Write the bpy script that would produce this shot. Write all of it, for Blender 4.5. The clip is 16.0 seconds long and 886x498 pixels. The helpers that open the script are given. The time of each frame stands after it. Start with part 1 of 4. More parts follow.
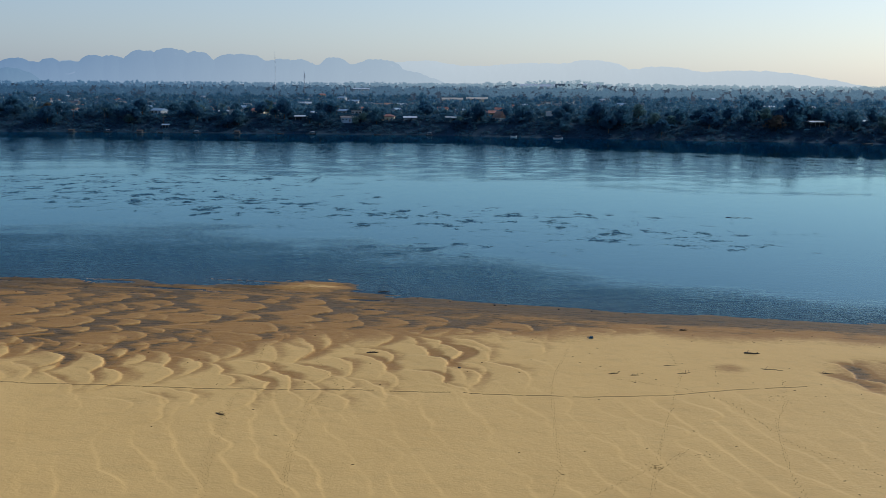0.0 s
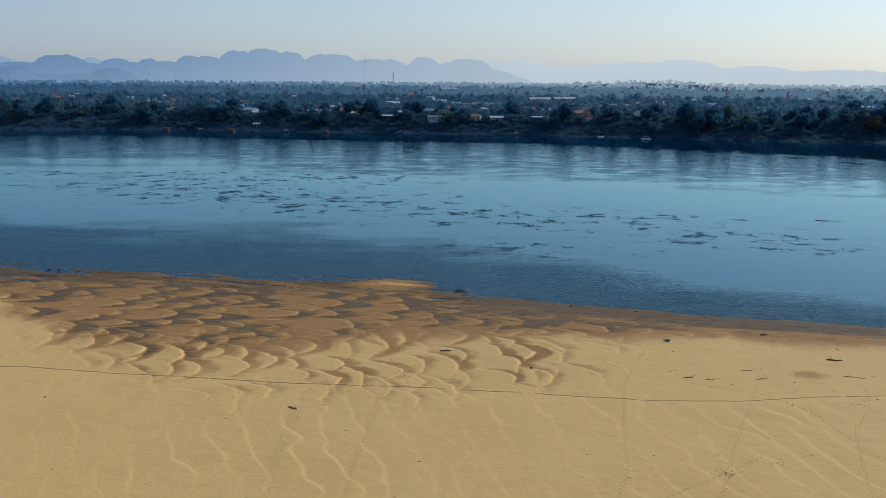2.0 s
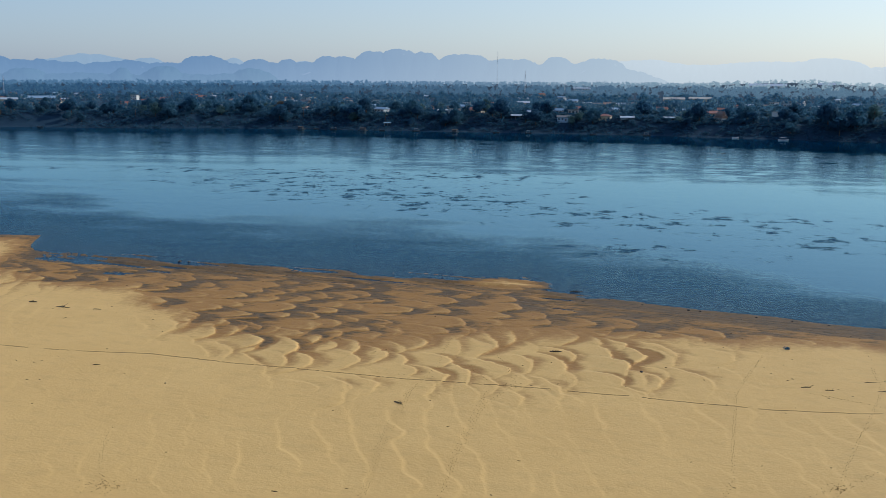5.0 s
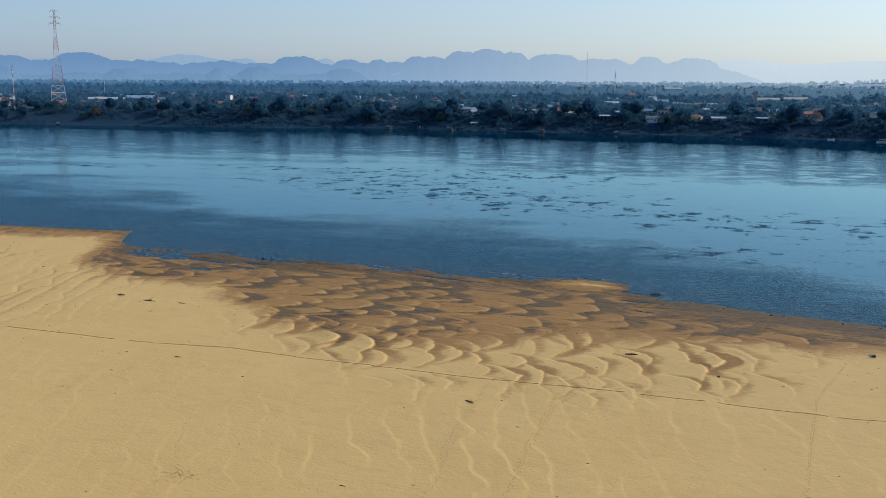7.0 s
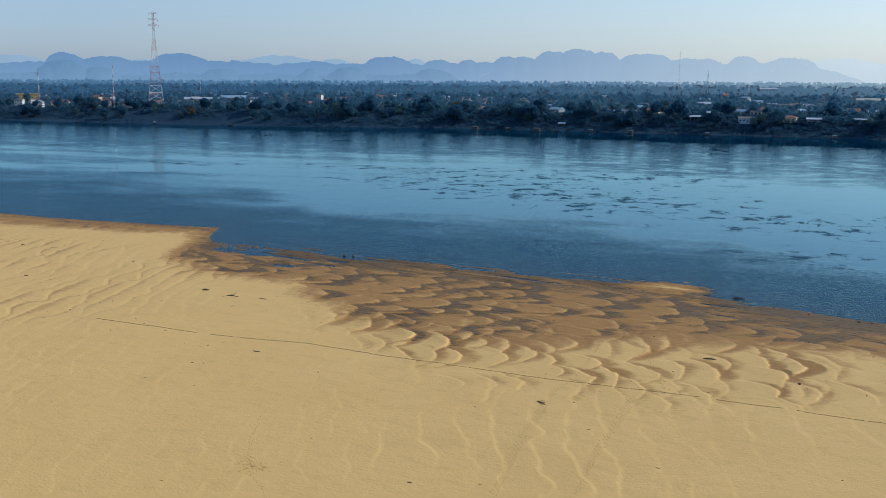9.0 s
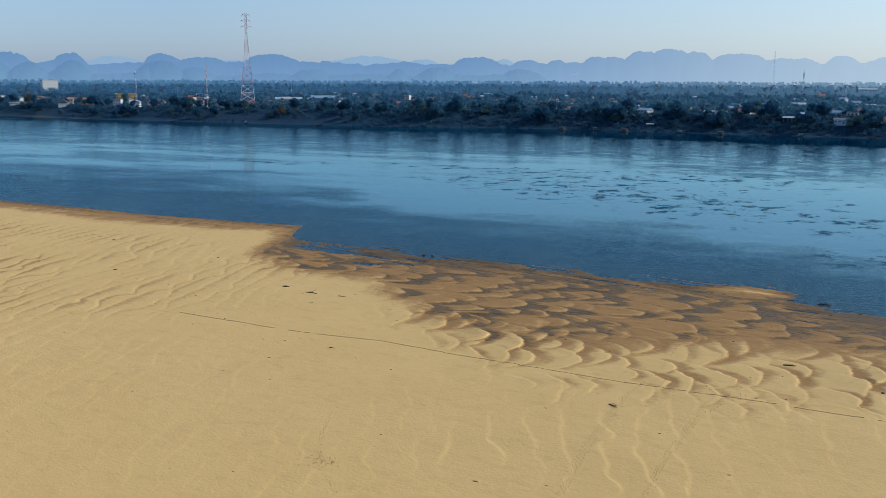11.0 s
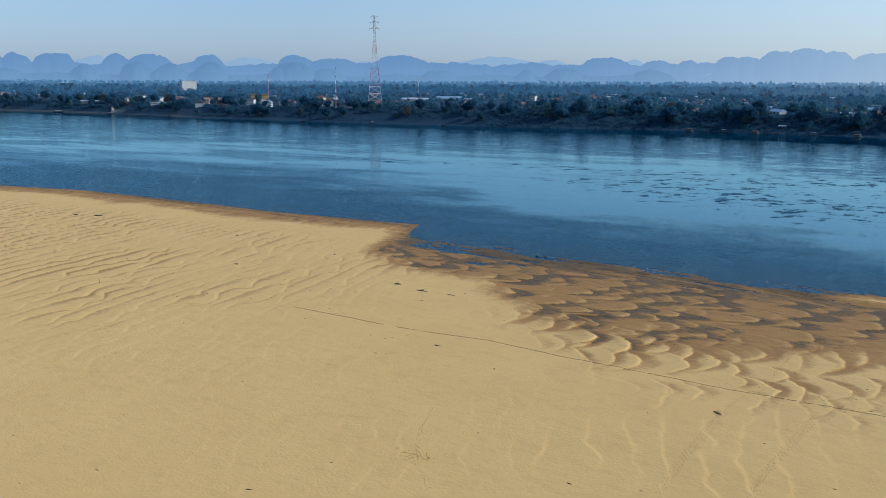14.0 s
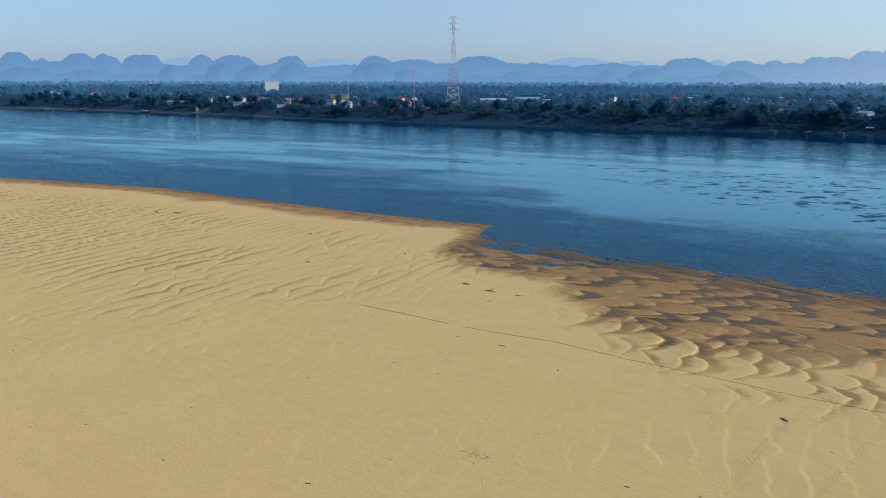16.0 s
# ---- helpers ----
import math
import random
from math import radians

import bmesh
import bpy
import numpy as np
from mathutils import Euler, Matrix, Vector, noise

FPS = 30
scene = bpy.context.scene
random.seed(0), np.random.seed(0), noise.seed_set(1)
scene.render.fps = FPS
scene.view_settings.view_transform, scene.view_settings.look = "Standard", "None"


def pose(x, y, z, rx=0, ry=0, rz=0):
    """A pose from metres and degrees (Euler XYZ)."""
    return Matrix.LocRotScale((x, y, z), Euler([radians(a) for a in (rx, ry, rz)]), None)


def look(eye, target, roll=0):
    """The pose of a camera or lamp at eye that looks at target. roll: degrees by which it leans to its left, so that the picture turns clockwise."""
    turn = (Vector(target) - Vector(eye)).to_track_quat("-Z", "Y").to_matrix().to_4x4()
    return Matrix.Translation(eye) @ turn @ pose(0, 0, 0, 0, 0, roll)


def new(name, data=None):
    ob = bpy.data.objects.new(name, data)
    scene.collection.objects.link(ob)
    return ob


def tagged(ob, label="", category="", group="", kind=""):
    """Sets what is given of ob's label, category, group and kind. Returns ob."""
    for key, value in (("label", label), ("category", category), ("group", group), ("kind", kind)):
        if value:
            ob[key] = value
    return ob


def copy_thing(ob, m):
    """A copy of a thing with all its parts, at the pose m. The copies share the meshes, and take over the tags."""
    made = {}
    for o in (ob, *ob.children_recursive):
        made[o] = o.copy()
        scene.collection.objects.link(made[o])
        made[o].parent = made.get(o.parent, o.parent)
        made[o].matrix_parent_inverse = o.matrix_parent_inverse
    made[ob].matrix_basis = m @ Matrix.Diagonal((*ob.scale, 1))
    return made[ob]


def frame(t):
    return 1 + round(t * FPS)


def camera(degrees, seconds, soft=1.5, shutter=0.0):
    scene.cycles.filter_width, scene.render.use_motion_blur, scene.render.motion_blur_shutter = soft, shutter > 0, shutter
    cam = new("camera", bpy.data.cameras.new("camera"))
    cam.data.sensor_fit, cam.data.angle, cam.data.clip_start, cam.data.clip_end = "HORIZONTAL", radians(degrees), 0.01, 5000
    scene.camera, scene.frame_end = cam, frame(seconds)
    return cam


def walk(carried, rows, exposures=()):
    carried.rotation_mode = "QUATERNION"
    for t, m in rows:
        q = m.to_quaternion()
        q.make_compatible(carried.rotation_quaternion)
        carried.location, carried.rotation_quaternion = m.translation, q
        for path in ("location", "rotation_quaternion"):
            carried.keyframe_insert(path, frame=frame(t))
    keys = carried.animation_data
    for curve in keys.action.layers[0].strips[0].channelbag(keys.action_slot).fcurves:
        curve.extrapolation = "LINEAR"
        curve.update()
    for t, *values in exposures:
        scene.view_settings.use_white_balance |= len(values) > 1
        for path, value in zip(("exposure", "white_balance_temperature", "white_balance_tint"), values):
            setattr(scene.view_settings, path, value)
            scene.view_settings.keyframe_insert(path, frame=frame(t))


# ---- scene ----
# ---- camera and its flight ----
cam = camera(46.62, 16.0, soft=0.65)
ROWS = [
    (0.0, 0.000, 0.000, 50.000, 0.000, -9.318, -0.401),
    (2.0, 2.397, -0.013, 49.923, 4.917, -9.364, -0.367),
    (4.0, 4.690, 0.131, 49.851, 9.792, -9.400, -0.334),
    (6.0, 6.902, 0.424, 49.784, 14.704, -9.425, -0.302),
    (8.0, 9.054, 0.860, 49.722, 19.652, -9.440, -0.270),
    (10.0, 11.167, 1.431, 49.665, 24.580, -9.444, -0.239),
    (12.0, 13.262, 2.132, 49.613, 29.404, -9.439, -0.208),
    (14.0, 15.362, 2.954, 49.565, 34.045, -9.423, -0.178),
    (16.0, 17.488, 3.891, 49.523, 38.449, -9.396, -0.149),
]
walk(cam, [(t, pose(x, y, z, 90 + pitch, roll, yaw)) for t, x, y, z, yaw, pitch, roll in ROWS],
     exposures=[(0.0, -0.30, 5650, 8), (4.0, -0.14, 5630, 8), (8.0, -0.04, 5580, 7), (16.0, -0.02, 5230, 6)])

# ---- world and sun ----
SUN_AZ, SUN_EL = 60.0, 32.0   # degrees clockwise from +y, and above the horizon
world = bpy.data.worlds.new("world")
scene.world = world
world.use_nodes = True
wn = world.node_tree.nodes
sky = wn.new("ShaderNodeTexSky")
sky.sky_type = "NISHITA"
sky.sun_disc = False
sky.sun_elevation, sky.sun_rotation = radians(SUN_EL), radians(SUN_AZ)
sky.air_density, sky.dust_density, sky.ozone_density, sky.altitude = 1.0, 1.1, 1.6, 150
wn["Background"].inputs[1].default_value = 0.134
# haze over the clear sky: thick towards the horizon, whiter on the sun's side
def sky_node(kind, op="", *links):
    k = wn.new(kind)
    if op:
        k.operation = op
    for i, v in enumerate(links):
        if isinstance(v, (int, float, tuple)):
            k.inputs[i].default_value = v
        else:
            world.node_tree.links.new(v, k.inputs[i])
    return k


way = sky_node("ShaderNodeTexCoord").outputs["Generated"]
rise = sky_node("ShaderNodeSeparateXYZ", "", way).outputs[2]
thick = sky_node("ShaderNodeMapRange", "", rise, 0.0, 0.55, 0.42, 0.06).outputs[0]
sunside = sky_node("ShaderNodeVectorMath", "DOT_PRODUCT", way, (math.sin(radians(SUN_AZ)), math.cos(radians(SUN_AZ)), 0.0)).outputs[1]
warmth = sky_node("ShaderNodeMapRange", "", sunside, -0.2, 1.0, 0.0, 1.0).outputs[0]
haze, veil = wn.new("ShaderNodeMix"), wn.new("ShaderNodeMix")
haze.data_type = veil.data_type = "RGBA"
haze.inputs[6].default_value, haze.inputs[7].default_value = (2.25, 2.95, 4.6, 1), (8.6, 8.3, 7.4, 1)
for a, b in ((warmth, haze.inputs[0]), (thick, veil.inputs[0]), (sky.outputs[0], veil.inputs[6]), (haze.outputs[2], veil.inputs[7]), (veil.outputs[2], wn["Background"].inputs[0])):
    world.node_tree.links.new(a, b)
sun = new("sun", bpy.data.lights.new("sun", "SUN"))
sun.data.energy, sun.data.angle, sun.data.color = 3.15, radians(0.6), (1.0, 0.915, 0.77)
sd = Vector((math.sin(radians(SUN_AZ)) * math.cos(radians(SUN_EL)), math.cos(radians(SUN_AZ)) * math.cos(radians(SUN_EL)), math.sin(radians(SUN_EL))))
sun.matrix_world = look(sd * 100, (0, 0, 0))


# ---- material helpers ----
class Mat:
    """A small wrapper to write node materials in few lines."""

    def __init__(self, name, rough=0.8, metal=0.0, spec=0.5):
        self.m = bpy.data.materials.new(name)
        self.m.use_nodes = True
        self.n, self.l = self.m.node_tree.nodes, self.m.node_tree.links
        self.b = self.n["Principled BSDF"]
        self.b.inputs["Roughness"].default_value = rough
        self.b.inputs["Metallic"].default_value = metal
        self.b.inputs["Specular IOR Level"].default_value = spec
        self._pos = None

    def pos(self, scale=(1, 1, 1)):
        if self._pos is None:
            self._pos = self.n.new("ShaderNodeNewGeometry").outputs["Position"]
        mul = self.n.new("ShaderNodeVectorMath")
        mul.operation = "MULTIPLY"
        self.l.new(self._pos, mul.inputs[0])
        mul.inputs[1].default_value = scale
        return mul.outputs[0]

    def noise(self, scale, detail=3.0, stretch=(1, 1, 1), rough=0.55):
        t = self.n.new("ShaderNodeTexNoise")
        t.inputs["Scale"].default_value, t.inputs["Detail"].default_value = scale, detail
        t.inputs["Roughness"].default_value = rough
        self.l.new(self.pos(stretch), t.inputs["Vector"])
        return t.outputs["Fac"]

    def attr(self, name):
        a = self.n.new("ShaderNodeAttribute")
        a.attribute_name = name
        return a.outputs["Fac"]

    def rand(self):
        return self.n.new("ShaderNodeObjectInfo").outputs["Random"]

    def island(self):
        return self.n.new("ShaderNodeNewGeometry").outputs["Random Per Island"]

    def step(self, fac, lo, hi, to0=0.0, to1=1.0):
        r = self.n.new("ShaderNodeMapRange")
        r.interpolation_type = "SMOOTHSTEP"
        for k, v in zip(("From Min", "From Max", "To Min", "To Max"), (lo, hi, to0, to1)):
            r.inputs[k].default_value = v
        self.l.new(fac, r.inputs["Value"])
        return r.outputs[0]

    def math(self, op, a, b=0.0):
        m = self.n.new("ShaderNodeMath")
        m.operation = op
        for k, v in enumerate((a, b)):
            if isinstance(v, (int, float)):
                m.inputs[k].default_value = v
            else:
                self.l.new(v, m.inputs[k])
        return m.outputs[0]

    def mix(self, fac, a, b, blend="MIX"):
        m = self.n.new("ShaderNodeMix")
        m.data_type, m.blend_type = "RGBA", blend
        for k, v in ((0, fac), (6, a), (7, b)):
            if isinstance(v, (int, float)):
                m.inputs[k].default_value = v
            elif isinstance(v, tuple):
                m.inputs[k].default_value = (*v, 1)
            else:
                self.l.new(v, m.inputs[k])
        return m.outputs[2]

    def ramp(self, fac, *stops):
        r = self.n.new("ShaderNodeValToRGB")
        e = r.color_ramp.elements
        while len(e) < len(stops):
            e.new(0.5)
        for el, (p, c) in zip(e, stops):
            el.position, el.color = p, (*c, 1)
        self.l.new(fac, r.inputs[0])
        return r.outputs[0]

    def put(self, socket, value):
        if isinstance(value, tuple):
            self.b.inputs[socket].default_value = (*value, 1)
        elif isinstance(value, (int, float)):
            self.b.inputs[socket].default_value = value
        else:
            self.l.new(value, self.b.inputs[socket])
        return self

    def bump(self, height, strength=0.3, distance=0.1):
        b = self.n.new("ShaderNodeBump")
        b.inputs["Distance"].default_value = distance
        if isinstance(strength, float):
            b.inputs["Strength"].default_value = strength
        else:
            self.l.new(strength, b.inputs["Strength"])
        self.l.new(height, b.inputs["Height"])
        self.l.new(b.outputs[0], self.b.inputs["Normal"])
        return self


def plain(name, colour, rough=0.7, metal=0.0, vary=0.18, scale=0.6):
    """Paint, tin or plaster with blotches and grain at two scales and a small change from piece to piece."""
    m = Mat(name, rough, metal)
    dark = tuple(c * (1 - vary * 1.6) for c in colour)
    lite = tuple(min(1, c * (1 + vary)) for c in colour)
    c = m.mix(m.noise(scale, 4), dark, lite)
    c = m.mix(m.step(m.noise(scale * 9, 2), 0.55, 0.75, 0, 0.35), c, tuple(v * 0.6 for v in colour))
    return m.put("Base Color", m.mix(m.math("MULTIPLY", m.rand(), 0.35), c, tuple(v * 0.75 for v in colour))).m


# ---- materials ----
def sand_material():
    m = Mat("sand", 0.8, spec=0.27)
    m.b.inputs["Diffuse Roughness"].default_value = 0.1
    # the grain of the sand runs along the shore, which falls off slowly to +x
    apart, along = m.n.new("ShaderNodeSeparateXYZ"), m.n.new("ShaderNodeCombineXYZ")
    m.l.new(m.pos(), apart.inputs[0])
    m.l.new(apart.outputs[0], along.inputs[0])
    m.l.new(m.math("ADD", apart.outputs[1], m.math("MULTIPLY", apart.outputs[0], 0.2)), along.inputs[1])
    m._pos = along.outputs[0]
    dry = m.mix(m.noise(0.06, 5), (0.65, 0.397, 0.126), (0.74, 0.472, 0.162))
    dry = m.mix(m.step(m.noise(0.35, 6, (0.6, 1, 1), 0.65), 0.48, 0.72, 0, 0.30), dry, (0.50, 0.30, 0.10))
    dry = m.mix(m.step(m.noise(7.0, 3), 0.54, 0.74, 0, 0.35), dry, (0.40, 0.245, 0.085))
    dry = m.mix(m.step(m.noise(2.2, 5, (0.35, 1, 1), 0.7), 0.57, 0.70, 0, 0.30), dry, (0.38, 0.23, 0.08))
    damp = m.mix(m.noise(0.30, 6, (0.7, 1, 1), 0.65), (0.285, 0.138, 0.034), (0.43, 0.224, 0.060))
    soaked = m.mix(m.noise(1.3, 6, (0.4, 1, 1)), (0.095, 0.055, 0.017), (0.21, 0.115, 0.033))
    wet = m.attr("wet")
    rag = m.math("MULTIPLY", m.math("SUBTRACT", m.noise(1.1, 8, (0.55, 1, 1), 0.72), 0.5), 0.55)
    edge = m.math("ADD", wet, rag)
    c = m.mix(m.step(edge, 0.10, 0.52), dry, damp)
    c = m.mix(m.step(edge, 0.58, 0.98), c, soaked)
    # thin silt lines left by the falling water, near the river alone
    lines = m.math("MULTIPLY", m.step(m.noise(1.0, 7, (0.2, 1, 1), 0.7), 0.50, 0.56), m.step(wet, 0.54, 0.80))
    c = m.mix(m.math("MULTIPLY", lines, 0.75), c, (0.062, 0.045, 0.020))
    m.put("Base Color", c)
    m.put("Roughness", m.step(edge, 0.6, 1.1, 0.76, 0.62))
    ledges = m.math("MULTIPLY", m.noise(0.75, 7, (0.34, 1, 1), 0.62), m.step(wet, 0.2, 0.8, 0.0, 6.0))
    fine = m.math("ADD", m.math("ADD", ledges, m.noise(2.2, 4, (0.8, 1, 1))), m.math("MULTIPLY", m.noise(0.6, 3, (0.7, 1, 1)), 1.0))
    return m.bump(m.math("ADD", fine, m.math("MULTIPLY", m.noise(5.5, 2, (0.8, 1, 1)), 0.3)), 0.22, 0.25).m


def land_material():
    m = Mat("bank_soil", 0.95, spec=0.2)
    # grass and soil are darkened and blued: bank shade and haze put into the colour
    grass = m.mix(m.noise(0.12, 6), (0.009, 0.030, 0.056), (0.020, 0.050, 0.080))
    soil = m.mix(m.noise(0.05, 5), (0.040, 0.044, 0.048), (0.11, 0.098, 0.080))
    c = m.mix(m.step(m.math("ADD", m.attr("bare"), m.math("MULTIPLY", m.math("SUBTRACT", m.noise(0.03, 6), 0.5), 0.6)), 0.35, 0.65), grass, soil)
    return m.put("Base Color", c).bump(m.noise(0.5, 5), 0.6, 0.6).m


def water_material():
    m = Mat("river_water", 0.05)
    deep = m.mix(m.noise(0.006, 3, (0.5, 1, 1)), (0.001, 0.020, 0.052), (0.002, 0.028, 0.064))
    shallow = m.step(m.attr("depth"), 0.0, 1.0)
    body = m.mix(shallow, (0.010, 0.022, 0.046), deep)
    # wind patches: smooth sheets, loose groups of ragged flecks in midstream, ruffled belts along both shores
    off = m.attr("off")
    flecks = m.math("MULTIPLY", m.step(m.math("ADD", m.noise(0.15, 10, (0.55, 0.46, 1), 0.8), m.math("MULTIPLY", m.attr("gusts"), 0.08)), 0.605, 0.640), m.step(m.attr("gusts"), 0.1, 0.4))
    flecks = m.math("MULTIPLY", flecks, m.step(m.noise(0.55, 5, (0.45, 1, 1), 0.7), 0.34, 0.52, 0.25, 1.0))
    belt = m.step(m.math("ADD", off, m.math("MULTIPLY", m.noise(0.012, 5, (0.5, 1, 1)), 0.5)), 0.64, 0.80)
    belt = m.math("MULTIPLY", belt, m.step(m.math("ADD", m.attr("lee"), m.math("MULTIPLY", m.math("SUBTRACT", m.noise(0.03, 5, (0.35, 1, 1), 0.65), 0.5), 0.7)), 0.78, 1.0))
    belt = m.math("MULTIPLY", belt, m.step(m.noise(0.6, 9, (0.07, 0.13, 1), 0.8), 0.42, 0.55))
    inshore = m.step(m.math("ADD", m.attr("inshore"), m.math("MULTIPLY", m.math("SUBTRACT", m.noise(0.035, 7, (0.45, 1, 1), 0.6), 0.5), 1.0)), 0.22, 0.85)
    inshore = m.math("MULTIPLY", inshore, m.step(m.noise(0.9, 4, (0.5, 1, 1), 0.7), 0.35, 0.60, 0.30, 0.65))
    # streaks on the left reach that darken its reflection as well as ruffle it
    breeze_dim = m.math("MULTIPLY", m.attr("breeze_dim"), m.step(m.noise(0.03, 9, (0.26, 0.9, 1), 0.7), 0.44, 0.58))
    ruffled = m.math("MAXIMUM", flecks, inshore)
    light = m.math("MAXIMUM", m.math("MULTIPLY", belt, 0.30), m.math("MULTIPLY", breeze_dim, 0.25))
    patch = m.math("MAXIMUM", ruffled, light)
    dull = m.math("MAXIMUM", ruffled, m.math("MAXIMUM", m.math("MULTIPLY", belt, 0.10), m.math("MULTIPLY", breeze_dim, 0.32)))
    rough = m.math("ADD", m.math("MULTIPLY", ruffled, 0.16), m.math("ADD", m.math("MULTIPLY", belt, 0.02), 0.025))
    waves = m.math("ADD", m.noise(0.8, 4, (0.6, 0.8, 1), 0.7), m.math("MULTIPLY", m.noise(0.14, 2, (0.4, 0.8, 1)), 1.0))
    m.bump(waves, m.math("ADD", m.math("MULTIPLY", patch, 0.95), 0.03), 0.6)
    normal = m.b.inputs["Normal"].links[0].from_socket
    under, gloss, fres, both = (m.n.new(k) for k in ("ShaderNodeBsdfDiffuse", "ShaderNodeBsdfGlossy", "ShaderNodeFresnel", "ShaderNodeMixShader"))
    fres.inputs["IOR"].default_value = 1.333
    gloss.inputs["Color"].default_value = (0.64, 0.92, 1.0, 1)
    m.l.new(body, under.inputs["Color"])
    m.l.new(rough, gloss.inputs["Roughness"])
    m.l.new(normal, gloss.inputs["Normal"])
    m.l.new(normal, fres.inputs["Normal"])
    mirror = m.math("MULTIPLY", fres.outputs[0], m.step(dull, 0.0, 1.0, 1.0, 0.42))
    for k, sock in enumerate((mirror, under.outputs[0], gloss.outputs[0])):
        m.l.new(sock, both.inputs[k])
    m.l.new(both.outputs[0], m.n["Material Output"].inputs[0])
    return m.m


def leaf_material(name, dark, lite, dry=None):
    m = Mat(name, 0.75, spec=0.25)
    c = m.mix(m.island(), dark, lite)
    c = m.mix(m.math("MULTIPLY", m.rand(), 0.6), c, tuple(v * 0.6 for v in lite))
    if dry:
        c = m.mix(m.step(m.island(), 0.8, 0.95), c, dry)
    m.put("Base Color", c)
    thin = m.n.new("ShaderNodeBsdfTranslucent")
    m.l.new(c, thin.inputs[0])
    both = m.n.new("ShaderNodeMixShader")
    both.inputs[0].default_value = 0.62
    m.l.new(m.b.outputs[0], both.inputs[1])
    m.l.new(thin.outputs[0], both.inputs[2])
    m.l.new(both.outputs[0], m.n["Material Output"].inputs[0])
    return m.m


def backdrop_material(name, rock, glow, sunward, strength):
    """Hills so far off that haze outshines them: that haze is put in as emission."""
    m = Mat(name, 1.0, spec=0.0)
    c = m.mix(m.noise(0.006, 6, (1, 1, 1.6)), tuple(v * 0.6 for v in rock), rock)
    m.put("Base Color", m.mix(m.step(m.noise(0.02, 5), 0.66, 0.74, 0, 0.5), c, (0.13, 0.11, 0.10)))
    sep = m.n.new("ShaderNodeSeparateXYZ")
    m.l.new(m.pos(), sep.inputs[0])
    # haze colours: whiter on the sun's side, paler at the foot of the hills
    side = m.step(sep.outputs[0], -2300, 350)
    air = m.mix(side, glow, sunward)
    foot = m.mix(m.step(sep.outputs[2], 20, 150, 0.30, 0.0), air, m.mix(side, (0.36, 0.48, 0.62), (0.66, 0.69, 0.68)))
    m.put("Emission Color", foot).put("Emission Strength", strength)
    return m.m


SAND, LAND, WATER = sand_material(), land_material(), water_material()
# leaf colours are shifted to blue: the haze over the far bank is mixed in
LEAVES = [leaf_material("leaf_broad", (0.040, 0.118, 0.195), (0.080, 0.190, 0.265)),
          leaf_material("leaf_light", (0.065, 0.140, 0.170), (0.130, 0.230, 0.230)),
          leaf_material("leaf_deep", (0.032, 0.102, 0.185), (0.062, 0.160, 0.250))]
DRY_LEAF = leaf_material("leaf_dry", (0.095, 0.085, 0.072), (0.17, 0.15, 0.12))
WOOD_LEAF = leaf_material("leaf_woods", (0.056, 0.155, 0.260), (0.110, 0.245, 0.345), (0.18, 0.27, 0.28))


def hazed_leaf(name, glow, sunward, strength):
    """Woods of the far backdrop; the haze before them is put in as emission, whiter sunward."""
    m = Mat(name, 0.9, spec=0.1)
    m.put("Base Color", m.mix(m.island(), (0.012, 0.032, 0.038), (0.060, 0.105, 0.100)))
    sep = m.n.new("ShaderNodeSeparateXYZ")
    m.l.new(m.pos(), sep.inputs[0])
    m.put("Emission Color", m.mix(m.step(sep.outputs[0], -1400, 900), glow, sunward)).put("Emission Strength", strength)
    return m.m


FAR_LEAF, FARTHEST_LEAF = hazed_leaf("leaf_far", (0.032, 0.080, 0.155), (0.14, 0.215, 0.275), 0.85), hazed_leaf("leaf_farthest", (0.092, 0.178, 0.290), (0.36, 0.45, 0.48), 0.82)
# scrub colour holds the same blue haze as the bank trees
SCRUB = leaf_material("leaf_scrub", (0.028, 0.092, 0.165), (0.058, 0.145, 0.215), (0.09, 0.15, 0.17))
BARK = plain("bark", (0.11, 0.085, 0.06), 0.95, vary=0.3, scale=2.0)


# ---- mesh helpers ----
def mesh_of(name, co, faces, mat, smooth=False):
    """A mesh from arrays: vertices (n, 3) and faces (m, 3 or 4)."""
    co, faces = np.asarray(co, np.float32), np.asarray(faces, np.int32)
    me = bpy.data.meshes.new(name)
    k = faces.shape[1]
    me.vertices.add(len(co))
    me.vertices.foreach_set("co", co.ravel())
    me.loops.add(faces.size)
    me.loops.foreach_set("vertex_index", faces.ravel())
    me.polygons.add(len(faces))
    me.polygons.foreach_set("loop_start", np.arange(0, faces.size, k, dtype=np.int32))
    me.polygons.foreach_set("loop_total", np.full(len(faces), k, np.int32))
    me.polygons.foreach_set("use_smooth", np.full(len(faces), smooth))
    me.materials.append(mat)
    me.update(calc_edges=True)
    return me


def grid_faces(rows, cols):
    a = np.arange(rows * cols).reshape(rows, cols)
    return np.stack([a[:-1, :-1], a[1:, :-1], a[1:, 1:], a[:-1, 1:]], -1).reshape(-1, 4)


def part(name, bm, material, parent=None, label=""):
    """Links a bmesh as one mesh object, under a thing or a part."""
    me = bpy.data.meshes.new(name)
    bm.to_mesh(me)
    bm.free()
    if material:
        me.materials.append(material)
    ob = new(name, me)
    ob.parent = parent
    return tagged(ob, label)


def box(bm, x0, y0, z0, x1, y1, z1, bevel=0.0):
    r = bmesh.ops.create_cube(bm, size=1, matrix=Matrix.Translation(((x0 + x1) / 2, (y0 + y1) / 2, (z0 + z1) / 2)) @ Matrix.Diagonal((x1 - x0, y1 - y0, z1 - z0, 1)))
